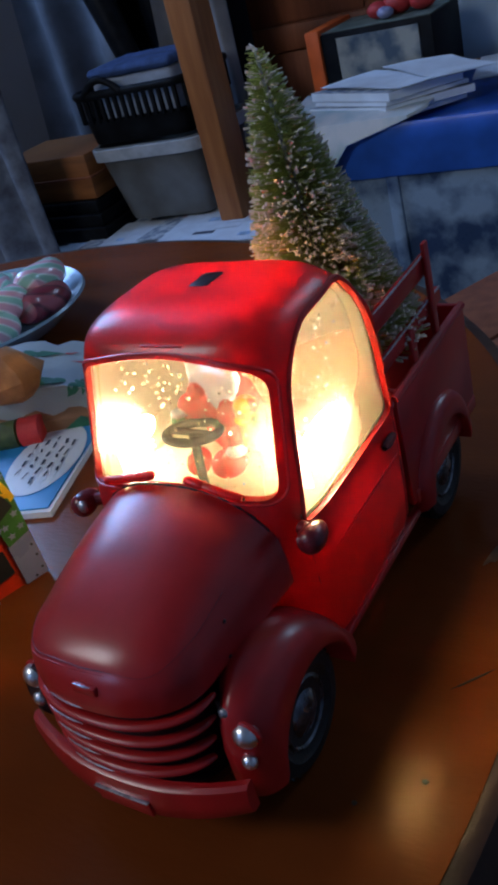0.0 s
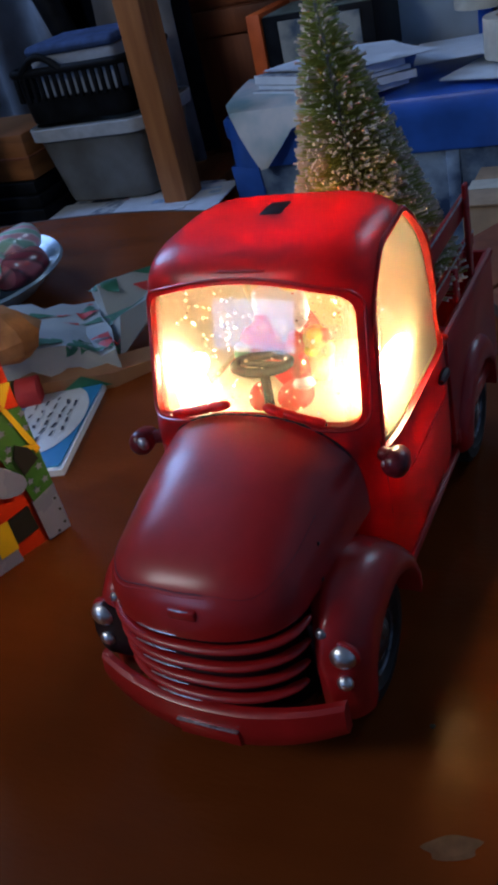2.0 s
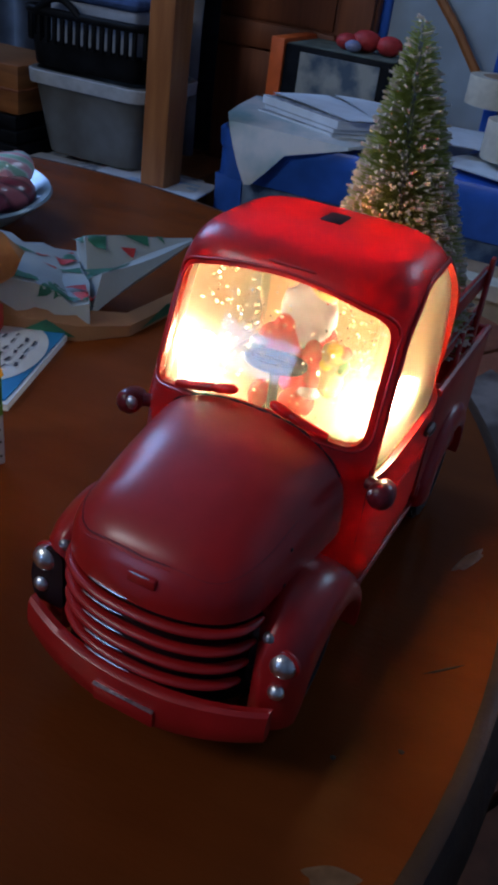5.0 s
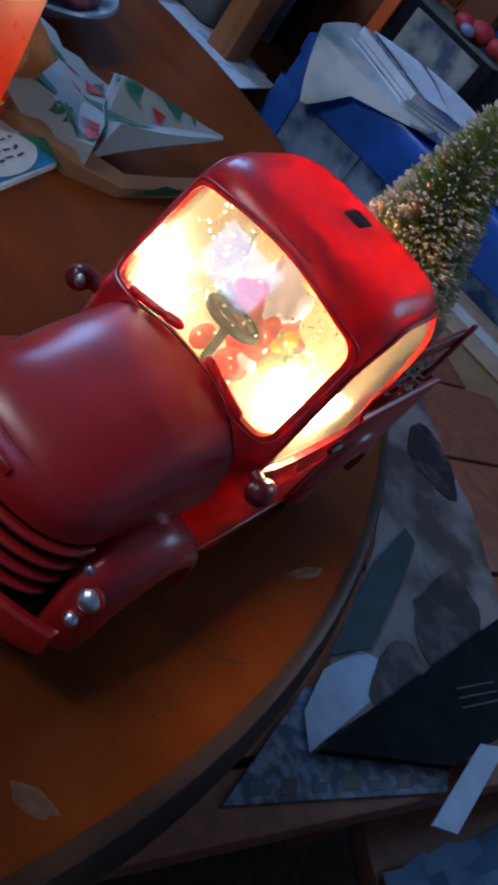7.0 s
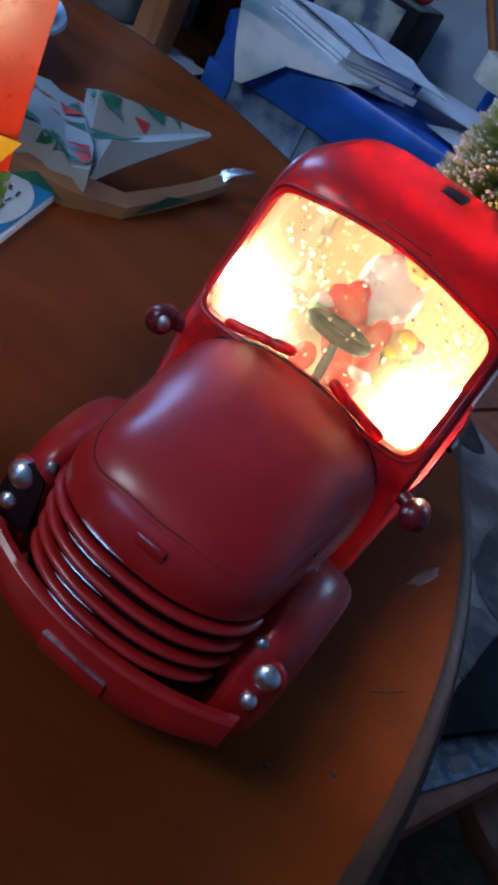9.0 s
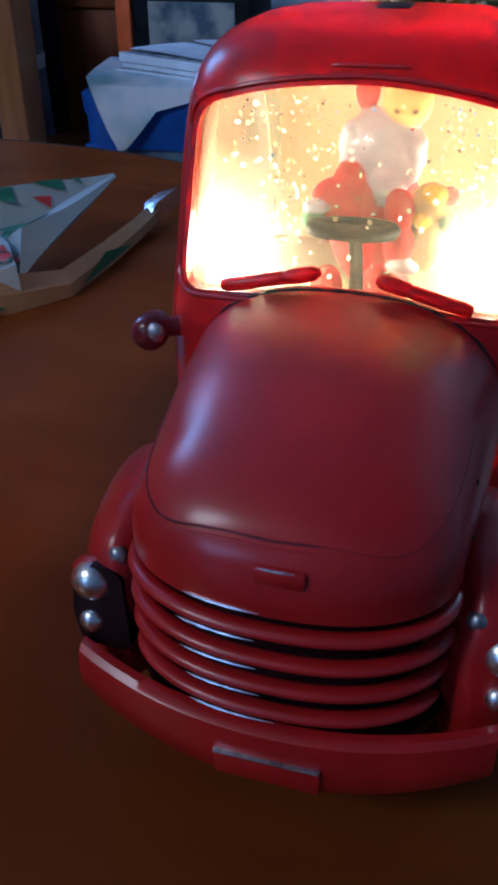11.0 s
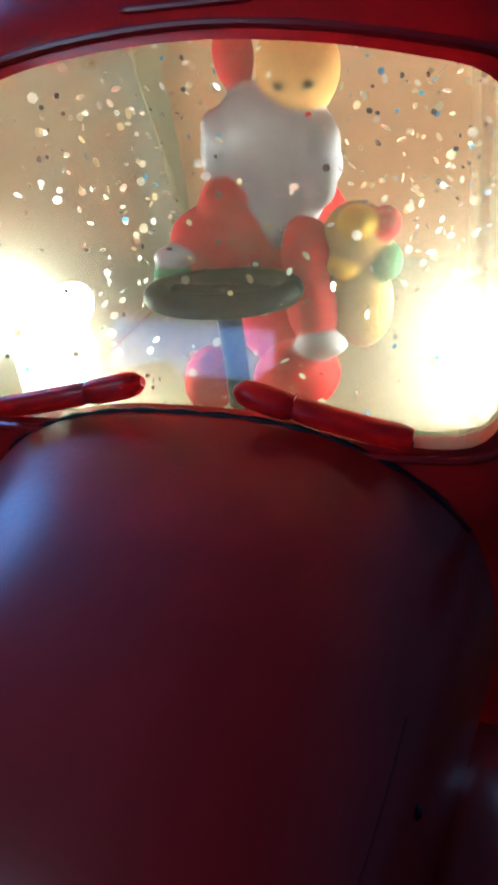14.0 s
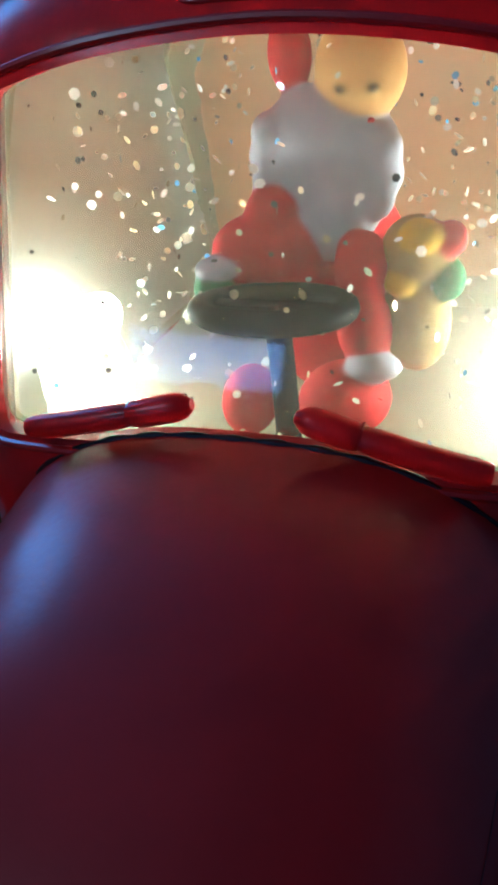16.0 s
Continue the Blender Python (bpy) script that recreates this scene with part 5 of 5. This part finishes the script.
prn = random.Random(8)
zz = LID + 0.001
for i, th in enumerate((0.012, 0.016, 0.009, 0.018)):
    j = [prn.uniform(-0.012, 0.012) for _ in range(4)]
    book = empty("booklet", "pale booklet in the pile on the bin lid", "booklet", "booklets on the bin")
    foot = [(-0.70 + j[0], 1.655 + j[1]), (-0.50 + j[1], 1.562 + j[2] * 0.5), (-0.365 + j[2], 1.67 + j[3]), (-0.56 + j[3], 1.775 + j[0])]
    slab("page_block", foot, zz + 0.001, zz + th - 0.001, paper, book, "white page edges")
    slab("cover", [(x * 1.001, y * 1.0005) for x, y in foot], zz + th - 0.001, zz + th, newsprint if i % 2 else pale_print, book)
    zz += th + 0.0006
zz += 0.003
sheet("envelope", [(-0.69, 1.675, zz), (-0.47, 1.56, zz), (-0.36, 1.645, zz), (-0.60, 1.775, zz)], "white envelope lying on the pile of booklets", "paper", paper, 0.5, 0.002, "papers on the bin")
sheet("envelope", [(-0.58, 1.765, zz + 0.006), (-0.41, 1.585, zz + 0.005), (-0.30, 1.665, zz - 0.006), (-0.43, 1.785, zz + 0.004)], "white envelope lying across the pile of papers", "paper", paper, 0.8, 0.002, "papers on the bin")
for i, (cx, cy, turn, w, d) in enumerate(((-0.12, 1.70, -20, 0.16, 0.11), (0.09, 1.77, 15, 0.19, 0.12), (-0.04, 1.86, 30, 0.18, 0.10), (0.28, 1.70, -5, 0.17, 0.12), (-0.20, 1.84, 10, 0.19, 0.11))):
    sheet("letter", spread(cx, cy, LID + 0.0025 + 0.006 * i, turn, w, d), "loose white letter lying on the blue bin lid", "paper", paper, 0.3, 0.002, "letters on the bin")

# dark picture box with an orange end, and red trinkets on it
pbox = empty("picture_box", "dark cardboard box with orange end and faded picture", "box", at=(-0.612, 1.885, LID + 0.003), turn=-2)
bm = bmesh.new()
box(bm, (-0.112, -0.09, 0), (0.15, 0.09, 0.147), 0.004)
part("carton", bm, black_plastic, pbox)
bm = bmesh.new()
box(bm, (-0.147, -0.095, 0), (-0.113, 0.09, 0.157), 0.003)
part("end_flap", bm, orange_card, pbox, "bright orange end flap")
bm = bmesh.new()
box(bm, (-0.072, -0.094, 0.02), (0.12, -0.0905, 0.135), 0.001)
part("picture", bm, material("picture_print", (0.30, 0.30, 0.26), rough=0.5, second=(0.06, 0.09, 0.12), scale=18, spread=(0.4, 0.62)), pbox, "faded printed picture", 0)
bm = bmesh.new()
loft(bm, [[(0.008, y, 0.006), (0.136, y, 0.004), (0.136, y, 0.038), (0.048, y, 0.035)] for y in (-0.0965, -0.0945)])
part("orange_flash", bm, orange_card, pbox, "", 0)
bm = bmesh.new()
box(bm, (-0.108, -0.086, 0.1475), (0.146, 0.086, 0.149), 0.0005)
part("top_print", bm, material("box_top", (0.12, 0.16, 0.13), rough=0.5, vary=0.4, scale=30), pbox, "", 0)
for x, y, r, mat in ((-0.604, 1.859, 0.022, red_print), (-0.564, 1.875, 0.029, red_print), (-0.580, 1.835, 0.016, bag_white), (-0.508, 1.875, 0.026, red_print)):
    bm = bmesh.new()
    ball(bm, (x, y, LID + 0.1525 + r * 0.8), r, (1.2, 1, 0.8), 14, 9)
    tagged(part("bauble", bm, mat), "small red and white trinket on the dark box", "bauble", "trinkets on the box")


def tape_roll(at, r, h, label):
    t = empty("tape_roll", label, "tape roll", "tape rolls", at=at)
    bm = bmesh.new()
    lathe(bm, [(r * 0.62, 0), (r * 0.99, 0), (r, 0.002), (r, h - 0.002), (r * 0.99, h), (r * 0.62, h)], steps=40)
    part("tape", bm, cream_tape, t, "", 30)
    bm = bmesh.new()
    lathe(bm, [(r * 0.56, 0.0005), (r * 0.615, 0.0005), (r * 0.615, h + 0.0005), (r * 0.56, h + 0.0005)], steps=40)
    part("core", bm, cardboard, t, "cardboard core", 30)


tape_roll((-0.163, 1.725, LID + 0.021), 0.066, 0.075, "wide roll of cream tape lying on the papers")
tape_roll((-0.255, 1.945, LID + 0.086), 0.074, 0.06, "roll of cream tape behind the papers")
for i, (x, y) in enumerate(((-0.10, 1.93), (0.06, 1.93), (0.25, 1.92))):
    bm = bmesh.new()
    box(bm, (x - 0.075, y - 0.07, LID + 0.034), (x + 0.075, y + 0.065, LID + 0.085 + 0.016 * i), 0.01)
    tagged(part("black_case", bm, black_plastic), "black plastic case lying among the papers", "case")

# tall cabinet with its post, and a framed pale board beside it
cabinet = empty("wooden_cabinet", "dark brown panelled wooden cabinet behind the bin", "cabinet", at=(-0.855, 2.025, FLOOR))
bm = bmesh.new()
box(bm, (-0.253, 0.0, 0), (0.26, 0.42, 1.9), 0.004)
part("carcass", bm, dark_wood, cabinet)
for x0, x1, z0, z1, nm in ((-0.247, -0.17, 0.02, 1.88, "stile"), (0.17, 0.254, 0.02, 1.88, "stile"), (-0.167, 0.167, 0.69, 0.75, "cross_rail"), (-0.167, 0.167, 0.02, 0.10, "cross_rail")):
    bm = bmesh.new()
    box(bm, (x0, -0.018, z0), (x1, -0.001, z1), 0.004)
    part(nm, bm, dark_wood, cabinet)
for z0, z1 in ((0.105, 0.685), (0.755, 1.8)):
    bm = bmesh.new()
    box(bm, (-0.156, -0.008, z0), (0.156, -0.001, z1), 0.002)
    part("door_panel", bm, dark_wood, cabinet)
bm = bmesh.new()
box(bm, (-0.892, 1.47, FLOOR), (-0.832, 1.55, 0.9), 0.006)
tagged(part("wooden_post", bm, mid_wood), "upright lighter wooden post beside the cabinet", "post")
bm = bmesh.new()
box(bm, (-0.58, 2.012, FLOOR), (0.52, 2.19, LID - 0.002), 0.004)
tagged(part("low_shelf", bm, dark_wood), "dark wooden ledge behind the storage bin", "shelf")
board_stand = empty("framed_board", "pale board in a blue frame standing behind the papers", "board", at=(-0.437, 2.05, LID))
for x0, x1, z0, z1 in ((-0.16, -0.136, 0.0, 0.74), (0.136, 0.17, 0.0, 0.74), (-0.135, 0.135, 0.70, 0.74)):
    bm = bmesh.new()
    box(bm, (x0, 0, z0), (x1, 0.026, z1), 0.004)
    part("frame_bar", bm, blue_plastic, board_stand)
bm = bmesh.new()
box(bm, (-0.135, 0.008, 0.0), (0.135, 0.018, 0.69))
part("board", bm, material("pale_board", (0.34, 0.44, 0.52), rough=0.5, vary=0.15, scale=8), board_stand)
bm = bmesh.new()
tube(bm, [(-0.50, 2.035, 0.17), (-0.40, 2.02, 0.07), (-0.30, 2.01, -0.05)], 0.011, 8)
tagged(part("wooden_stick", bm, mid_wood), "thin wooden stick leaning on the pale board", "stick")
bm = bmesh.new()
box(bm, (-0.26, 2.2, FLOOR), (0.75, 2.24, 1.0), 0.004)
tagged(part("back_board", bm, mid_wood), "brown wooden panel standing behind the bin", "panel")

# shelf with basket, tub and papers beside the post
bm = bmesh.new()
box(bm, (-2.0, 1.25, -0.37), (-0.915, 2.05, -0.345), 0.004)
tagged(part("low_table", bm, mid_wood), "low wooden table covered with newspapers", "table")
for x, y in ((-1.95, 1.3), (-0.98, 1.3), (-1.95, 1.98), (-0.98, 1.98)):
    bm = bmesh.new()
    box(bm, (x, y, FLOOR), (x + 0.045, y + 0.045, -0.37), 0.003)
    tagged(part("table_leg", bm, mid_wood), "square wooden leg under the low table", "leg")
nrn = random.Random(21)
news_prints = [dark_print, material("pink_print", (0.55, 0.34, 0.40), rough=0.7, vary=0.3, scale=90), pale_print, material("slate_print", (0.10, 0.16, 0.26), rough=0.7, vary=0.4, scale=70), material("sky_print", (0.34, 0.50, 0.70), rough=0.7, vary=0.25, scale=60)]
for i in range(9):
    cx, cy, turn = -1.42 + 0.068 * i, 1.46 + nrn.uniform(-0.05, 0.05), nrn.uniform(-16, 16)
    z = -0.3405 + 0.0058 * i
    page = sheet("newspaper", spread(cx, cy, z, turn, 0.13, 0.12), "printed newspaper sheet on the low table", "newspaper", newsprint if i % 3 == 1 else pale_print, 0.3, 0.0035, "newspapers on the low table")
    c, q = math.cos(radians(turn)), math.sin(radians(turn))
    for k in range(7):
        u, v = nrn.uniform(-0.095, 0.095), -0.085 + 0.028 * k
        w, h = nrn.uniform(0.012, 0.034), nrn.uniform(0.006, 0.012)
        slab("printed_block", [(cx + c * a - q * b, cy + q * a + c * b) for a, b in ((u - w, v - h), (u + w, v - h), (u + w, v + h), (u - w, v + h))], z + 0.0037, z + 0.0047, news_prints[(i + k + nrn.randrange(3)) % 5], page)
tub = empty("plastic_tub", "grey round-cornered plastic tub under the black basket", "tub", at=(-1.06, 1.62, -0.286))
bm = bmesh.new()
rings = []
for z, k in ((0.0, 0.78), (0.01, 0.8), (0.154, 0.97), (0.158, 1.03), (0.176, 1.04), (0.18, 1.02), (0.18, 0.96), (0.02, 0.78)):
    rings.append([Vector((x * k, y * k, z)) for x, y in rounded([(-0.15, -0.13), (0.15, -0.13), (0.15, 0.13), (-0.15, 0.13)], 0.05, 5)])
loft(bm, rings)
part("tub_body", bm, material("tub_plastic", (0.15, 0.155, 0.15), rough=0.4, second=(0.085, 0.08, 0.065), scale=9, spread=(0.35, 0.65)), tub, "", 35)
bm = bmesh.new()
rings = [[Vector((x * k, y * k, z)) for x, y in rounded([(-0.15, -0.13), (0.15, -0.13), (0.15, 0.13), (-0.15, 0.13)], 0.05, 5)] for z, k in ((0.150, 1.045), (0.176, 1.06), (0.178, 1.045), (0.150, 1.035))]
loft(bm, rings, cap=False)
part("tub_rim", bm, material("tub_rim", (0.40, 0.43, 0.45), rough=0.45), tub, "paler rolled rim", 35)
basket = empty("basket", "black slotted plastic basket holding folded cloths", "basket", at=(-1.065, 1.60, -0.10))
bm = bmesh.new()
rings = [[Vector((x * k, y * k, z)) for x, y in rounded([(-0.15, -0.11), (0.15, -0.11), (0.15, 0.11), (-0.15, 0.11)], 0.04, 5)] for z, k in ((0.0, 0.9), (0.004, 0.92), (0.055, 0.96), (0.055, 0.93), (0.008, 0.88))]
loft(bm, rings)
part("basket_base", bm, black_plastic, basket, "", 35)
for i in range(14):
    x = -0.13 + 0.02 * i
    bm = bmesh.new()
    box(bm, (x - 0.0045, -0.112, 0.05), (x + 0.0045, -0.104, 0.105), 0.001)
    part("slat", bm, black_plastic, basket)
for i in range(9):
    y = -0.09 + 0.0225 * i
    for sx in (-0.15, 0.142):
        bm = bmesh.new()
        box(bm, (sx, y - 0.005, 0.05), (sx + 0.008, y + 0.005, 0.105), 0.001)
        part("slat", bm, black_plastic, basket)
bm = bmesh.new()
loop = [Vector((x, y, 0.11)) for x, y in rounded([(-0.15, -0.112), (0.15, -0.112), (0.15, 0.112), (-0.15, 0.112)], 0.04, 5)]
tube(bm, loop + loop[:1], 0.009, 8)
tube(bm, [(-0.11 + 0.012 * k, -0.115, 0.11 + 0.03 * math.sin(math.pi * k / 9)) for k in range(10)], 0.008, 8)
part("basket_rim", bm, black_plastic, basket, "", 60)
cloth_blue = material("cloth_blue", (0.04, 0.08, 0.20), rough=0.9, vary=0.3, scale=40, bump=0.3)
cloth_white = material("cloth_white", (0.30, 0.35, 0.43), rough=0.9, vary=0.15, scale=25, bump=0.3)
for mat, lo, hi, label in ((cloth_white, (-1.17, 1.52, -0.09), (-0.95, 1.68, 0.035), "folded pale cloth in the black basket"), (cloth_blue, (-1.175, 1.515, 0.0355), (-0.945, 1.685, 0.058), "folded dark blue cloth in the black basket")):
    bm = bmesh.new()
    vs = box(bm, lo, hi, 0.012, 3)
    tagged(part("folded_cloth", bm, mat), label, "cloth")
bm = bmesh.new()
box(bm, (-1.54, 1.50, -0.222), (-1.24, 1.72, -0.115), 0.005)
orange_box = part("wooden_box", bm, material("box_wood", (0.28, 0.095, 0.025), rough=0.5, vary=0.25, scale=6, stretch=(1, 1, 8)))
tagged(orange_box, "orange-brown wooden box standing on dark boards", "box")
bm = bmesh.new()
box(bm, (-1.545, 1.495, -0.172), (-1.235, 1.725, -0.166), 0.001)
part("lid_seam", bm, dark_wood, orange_box)
for k, (z0, z1) in enumerate(((-0.318, -0.285), (-0.284, -0.255), (-0.254, -0.224))):
    bm = bmesh.new()
    box(bm, (-1.60 + 0.02 * k, 1.47 + 0.01 * k, z0), (-1.22 - 0.01 * k, 1.73, z1), 0.003)
    tagged(part("dark_board", bm, black_plastic), "dark board stacked under the wooden box", "board", "boards under the box")


def hanging(name, x0, x1, y, z0, z1, mat, folds, parent=None):
    """A hanging cloth with folds."""
    bm = bmesh.new()
    n = 48
    for off in (0, 0.006):
        rows = []
        for z in [z0 + (z1 - z0) * j / 8 for j in range(9)]:
            rows.append([bm.verts.new((x0 + (x1 - x0) * i / n + 0.02 * math.sin(2.5 * z + i * 0.1), y + off + 0.035 * math.sin(folds * i / n * 6.28 + 0.6 * z) + 0.012 * math.sin(17.0 * i / n + 3 * z), z)) for i in range(n + 1)])
        for a, b in zip(rows[:-1], rows[1:]):
            for i in range(n):
                f = (a[i], a[i + 1], b[i + 1], b[i])
                bm.faces.new(f if off == 0 else tuple(reversed(f)))
    return part(name, bm, mat, parent, "", 80)


coat = empty("grey_coat", "grey cloth coat hanging open in folds behind the basket", "coat", at=(0, 0, 0))
hanging("coat_front", -1.62, -1.25, 1.84, -0.30, 0.8, grey_cloth, 2, coat)
hanging("coat_front", -1.17, -0.93, 1.82, -0.30, 0.8, grey_cloth, 2, coat)
hanging("coat_lining", -1.62, -0.93, 1.91, -0.30, 0.8, black_plastic, 3, coat)["label"] = "dark lining"
curtain = hanging("pale_curtain", -1.75, -1.28, 1.38, -0.72, 0.8, material("pale_cloth", (0.22, 0.26, 0.32), rough=0.9, second=(0.09, 0.10, 0.13), scale=22, bump=0.3), 3)
tagged(curtain, "pale blue patterned cloth hanging beside the low table", "cloth")
bm = bmesh.new()
tube(bm, [(-1.28, 1.76, 0.35), (-1.25, 1.74, 0.2), (-1.2, 1.73, 0.05), (-1.19, 1.73, -0.02)], [0.03, 0.035, 0.03, 0.015], 10)
tagged(part("dark_strap", bm, black_plastic), "dark strap hanging in front of the grey cloth", "strap")

# bench heaped with papers beside the table
bench = empty("bench", "dark wooden bench heaped with papers beside the table", "bench", at=(0.2, 0.287, FLOOR), turn=-29 + 90)
for y0, y1, x1 in ((0.0, 0.055, 0.95), (0.062, 0.25, 0.95), (0.256, 0.45, 0.95), (0.456, 0.62, 0.80), (0.626, 0.78, 0.74)):
    bm = bmesh.new()
    box(bm, (-0.16, y0, 0.405), (x1, y1, 0.436), 0.004)
    part("seat_board", bm, dark_wood, bench)
for x in (-0.12, 0.88):
    for y in (0.03, 0.40):
        bm = bmesh.new()
        box(bm, (x - 0.02, y - 0.02, 0), (x + 0.02, y + 0.02, 0.404), 0.003)
        part("leg", bm, dark_wood, bench)
sheet_white = material("printed_sheet", (0.205, 0.17, 0.15), rough=0.6, second=(0.055, 0.038, 0.030), scale=11, spread=(0.38, 0.58))
folder_black = material("folder_black", (0.006, 0.009, 0.009), rough=0.6, vary=0.4, scale=30, shine=0.05)
dim_news = material("dim_newsprint", (0.20, 0.23, 0.27), rough=0.8, second=(0.06, 0.08, 0.11), scale=70, spread=(0.42, 0.6), bump=0.1)
strip_card = material("strip_card", (0.36, 0.42, 0.48), rough=0.6, vary=0.12, scale=40)
photo = material("photo_print", (0.10, 0.07, 0.06), rough=0.5, second=(0.008, 0.008, 0.010), scale=32, spread=(0.48, 0.72))
teal_card = material("teal_card", (0.012, 0.042, 0.045), rough=0.5, vary=0.3, scale=40)


def blot(pts, wobble, seed):
    """A soft ragged outline round a few points."""
    r = random.Random(seed)
    n = len(pts)
    out = []
    for i in range(n):
        p0, p1, p2, p3 = [Vector(pts[(i + k) % n]) for k in (-1, 0, 1, 2)]
        for k in range(6):
            t = k / 6
            c = 0.5 * (2 * p1 + (p2 - p0) * t + (2 * p0 - 5 * p1 + 4 * p2 - p3) * t * t + (3 * p1 - p0 - 3 * p2 + p3) * t ** 3)
            out.append((c.x + r.uniform(-wobble, wobble), c.y + r.uniform(-wobble, wobble)))
    return out


poster = slab("poster", [(0.189, 0.389), (0.15, 0.486), (0.10, 0.681), (0.02, 0.85), (-0.05, 0.96), (-0.02, 1.06), (0.09, 0.965), (0.150, 0.927), (0.262, 0.800), (0.27, 0.75), (0.225, 0.562)], -0.2985, -0.296, sheet_white)
tagged(poster, "large pale sheet printed with dark pictures on the bench", "poster")
slab("pale_leaf", [(0.163, 0.413), (0.151, 0.470), (0.165, 0.533), (0.186, 0.545), (0.205, 0.500), (0.190, 0.384)], -0.2959, -0.2955, strip_card, poster, "pale blank corner")
slab("dark_picture", blot([(0.199, 0.495), (0.182, 0.570), (0.203, 0.605), (0.230, 0.575), (0.226, 0.512)], 0.001, 1), -0.2954, -0.2950, photo, poster, "dark printed oval")
slab("dark_picture", blot([(0.178, 0.650), (0.182, 0.768), (0.236, 0.757), (0.274, 0.686), (0.258, 0.612), (0.229, 0.606)], 0.004, 2), -0.2954, -0.2950, photo, poster, "dark printed picture")
slab("dark_picture", blot([(0.036, 0.900), (0.010, 0.985), (0.065, 0.985), (0.128, 0.908), (0.085, 0.885)], 0.003, 3), -0.2954, -0.2950, photo, poster, "dark printed picture")
tagged(slab("teal_leaflet", [(0.108, 0.752), (0.112, 0.651), (0.146, 0.486), (0.171, 0.544), (0.152, 0.650), (0.128, 0.748)], -0.2945, -0.2925, teal_card), "dark teal leaflet lying on the printed sheet", "leaflet")
under = slab("newspaper", [(0.165, 0.28), (0.150, 0.44), (0.293, 0.549), (0.312, 0.495)], -0.3035, -0.299, dim_news)
tagged(under, "grey newspaper under the printed sheet on the bench", "newspaper")
for k in range(7):
    p, q = Vector((0.172, 0.300)).lerp(Vector((0.307, 0.497)), k / 7 + 0.02), Vector((0.172, 0.300)).lerp(Vector((0.307, 0.497)), k / 7 + (0.09 if k % 3 else 0.12))
    d = Vector((-0.008, 0.012)) if k % 2 else Vector((-0.005, 0.008))
    slab("printed_block", [tuple(p), tuple(q), tuple(q + d), tuple(p + d)], -0.2989, -0.2986, photo if k % 2 else teal_card, under)
folder = slab("black_folder", [(0.193, 0.387), (0.224, 0.559), (0.26, 0.762), (0.353, 0.687), (0.301, 0.513)], -0.2952, -0.286, folder_black)
tagged(folder, "black document folder lying on the printed sheet", "folder")
for k in range(3):
    p, q, d = Vector((0.262 + 0.008 * k, 0.600 - 0.007 * k)), Vector((0.292 + 0.008 * k, 0.662 - 0.007 * k)), Vector((0.0016, -0.0008))
    slab("printed_line", [tuple(p), tuple(q), tuple(q + d), tuple(p + d)], -0.2859, -0.2856, photo, folder, "faint brown printed line")
tagged(slab("card_strip", [(0.308, 0.431), (0.332, 0.449), (0.336, 0.592), (0.312, 0.565)], -0.2855, -0.283, strip_card), "grey card strip lying over the black folder", "card")
crn = random.Random(6)
bm = bmesh.new()
rows = []
for i in range(11):
    row = []
    for j in range(6):
        u, v = i / 10, j / 5
        p = Vector((0.345, 0.485)).lerp(Vector((0.465, 0.74)), u) + Vector((0.10, -0.035)) * v
        row.append(bm.verts.new((p.x + crn.uniform(-0.004, 0.004), p.y + crn.uniform(-0.006, 0.006), -0.437 + crn.uniform(0, 0.022))))
    rows.append(row)
for a, b in zip(rows[:-1], rows[1:]):
    for j in range(5):
        bm.faces.new((a[j], a[j + 1], b[j + 1], b[j]))
back = bmesh.ops.solidify(bm, geom=bm.faces[:], thickness=0.001)
tagged(part("crumpled_paper", bm, material("blue_paper", (0.22, 0.42, 0.66), rough=0.6, vary=0.15, scale=20), None, "", 15), "crumpled pale blue paper lying on the stool", "paper")
stool = empty("stool", "dark round wooden stool beside the bench", "stool", at=(0.43, 0.61, FLOOR))
bm = bmesh.new()
lathe(bm, [(0.01, 0.272), (0.145, 0.272), (0.15, 0.278), (0.15, 0.294), (0.145, 0.3), (0.01, 0.3)], steps=40)
part("seat", bm, dark_wood, stool)
for k in range(3):
    a = 2.1 * k + 0.3
    bm = bmesh.new()
    tube(bm, [(0.13 * math.cos(a), 0.13 * math.sin(a), 0.0), (0.12 * math.cos(a), 0.12 * math.sin(a), 0.15), (0.10 * math.cos(a), 0.10 * math.sin(a), 0.271)], [0.013, 0.016, 0.018], 10)
    part("leg", bm, dark_wood, stool)

# closed cardboard box before the bin
cbox = empty("cardboard_box", "closed brown cardboard box before the blue bin", "box", at=(0.15, 1.43, FLOOR))
bm = bmesh.new()
box(bm, (-0.36, -0.10, 0), (0.36, 0.10, 0.446), 0.004)
part("carton", bm, cardboard, cbox)
for y0, y1 in ((-0.102, -0.002), (0.002, 0.102)):
    bm = bmesh.new()
    box(bm, (-0.362, y0, 0.447), (0.362, y1, 0.451), 0.001)
    part("flap", bm, cardboard, cbox)
bm = bmesh.new()
box(bm, (-0.364, -0.025, 0.4515), (0.364, 0.025, 0.4525))
part("packing_tape", bm, cream_tape, cbox, "pale packing tape")
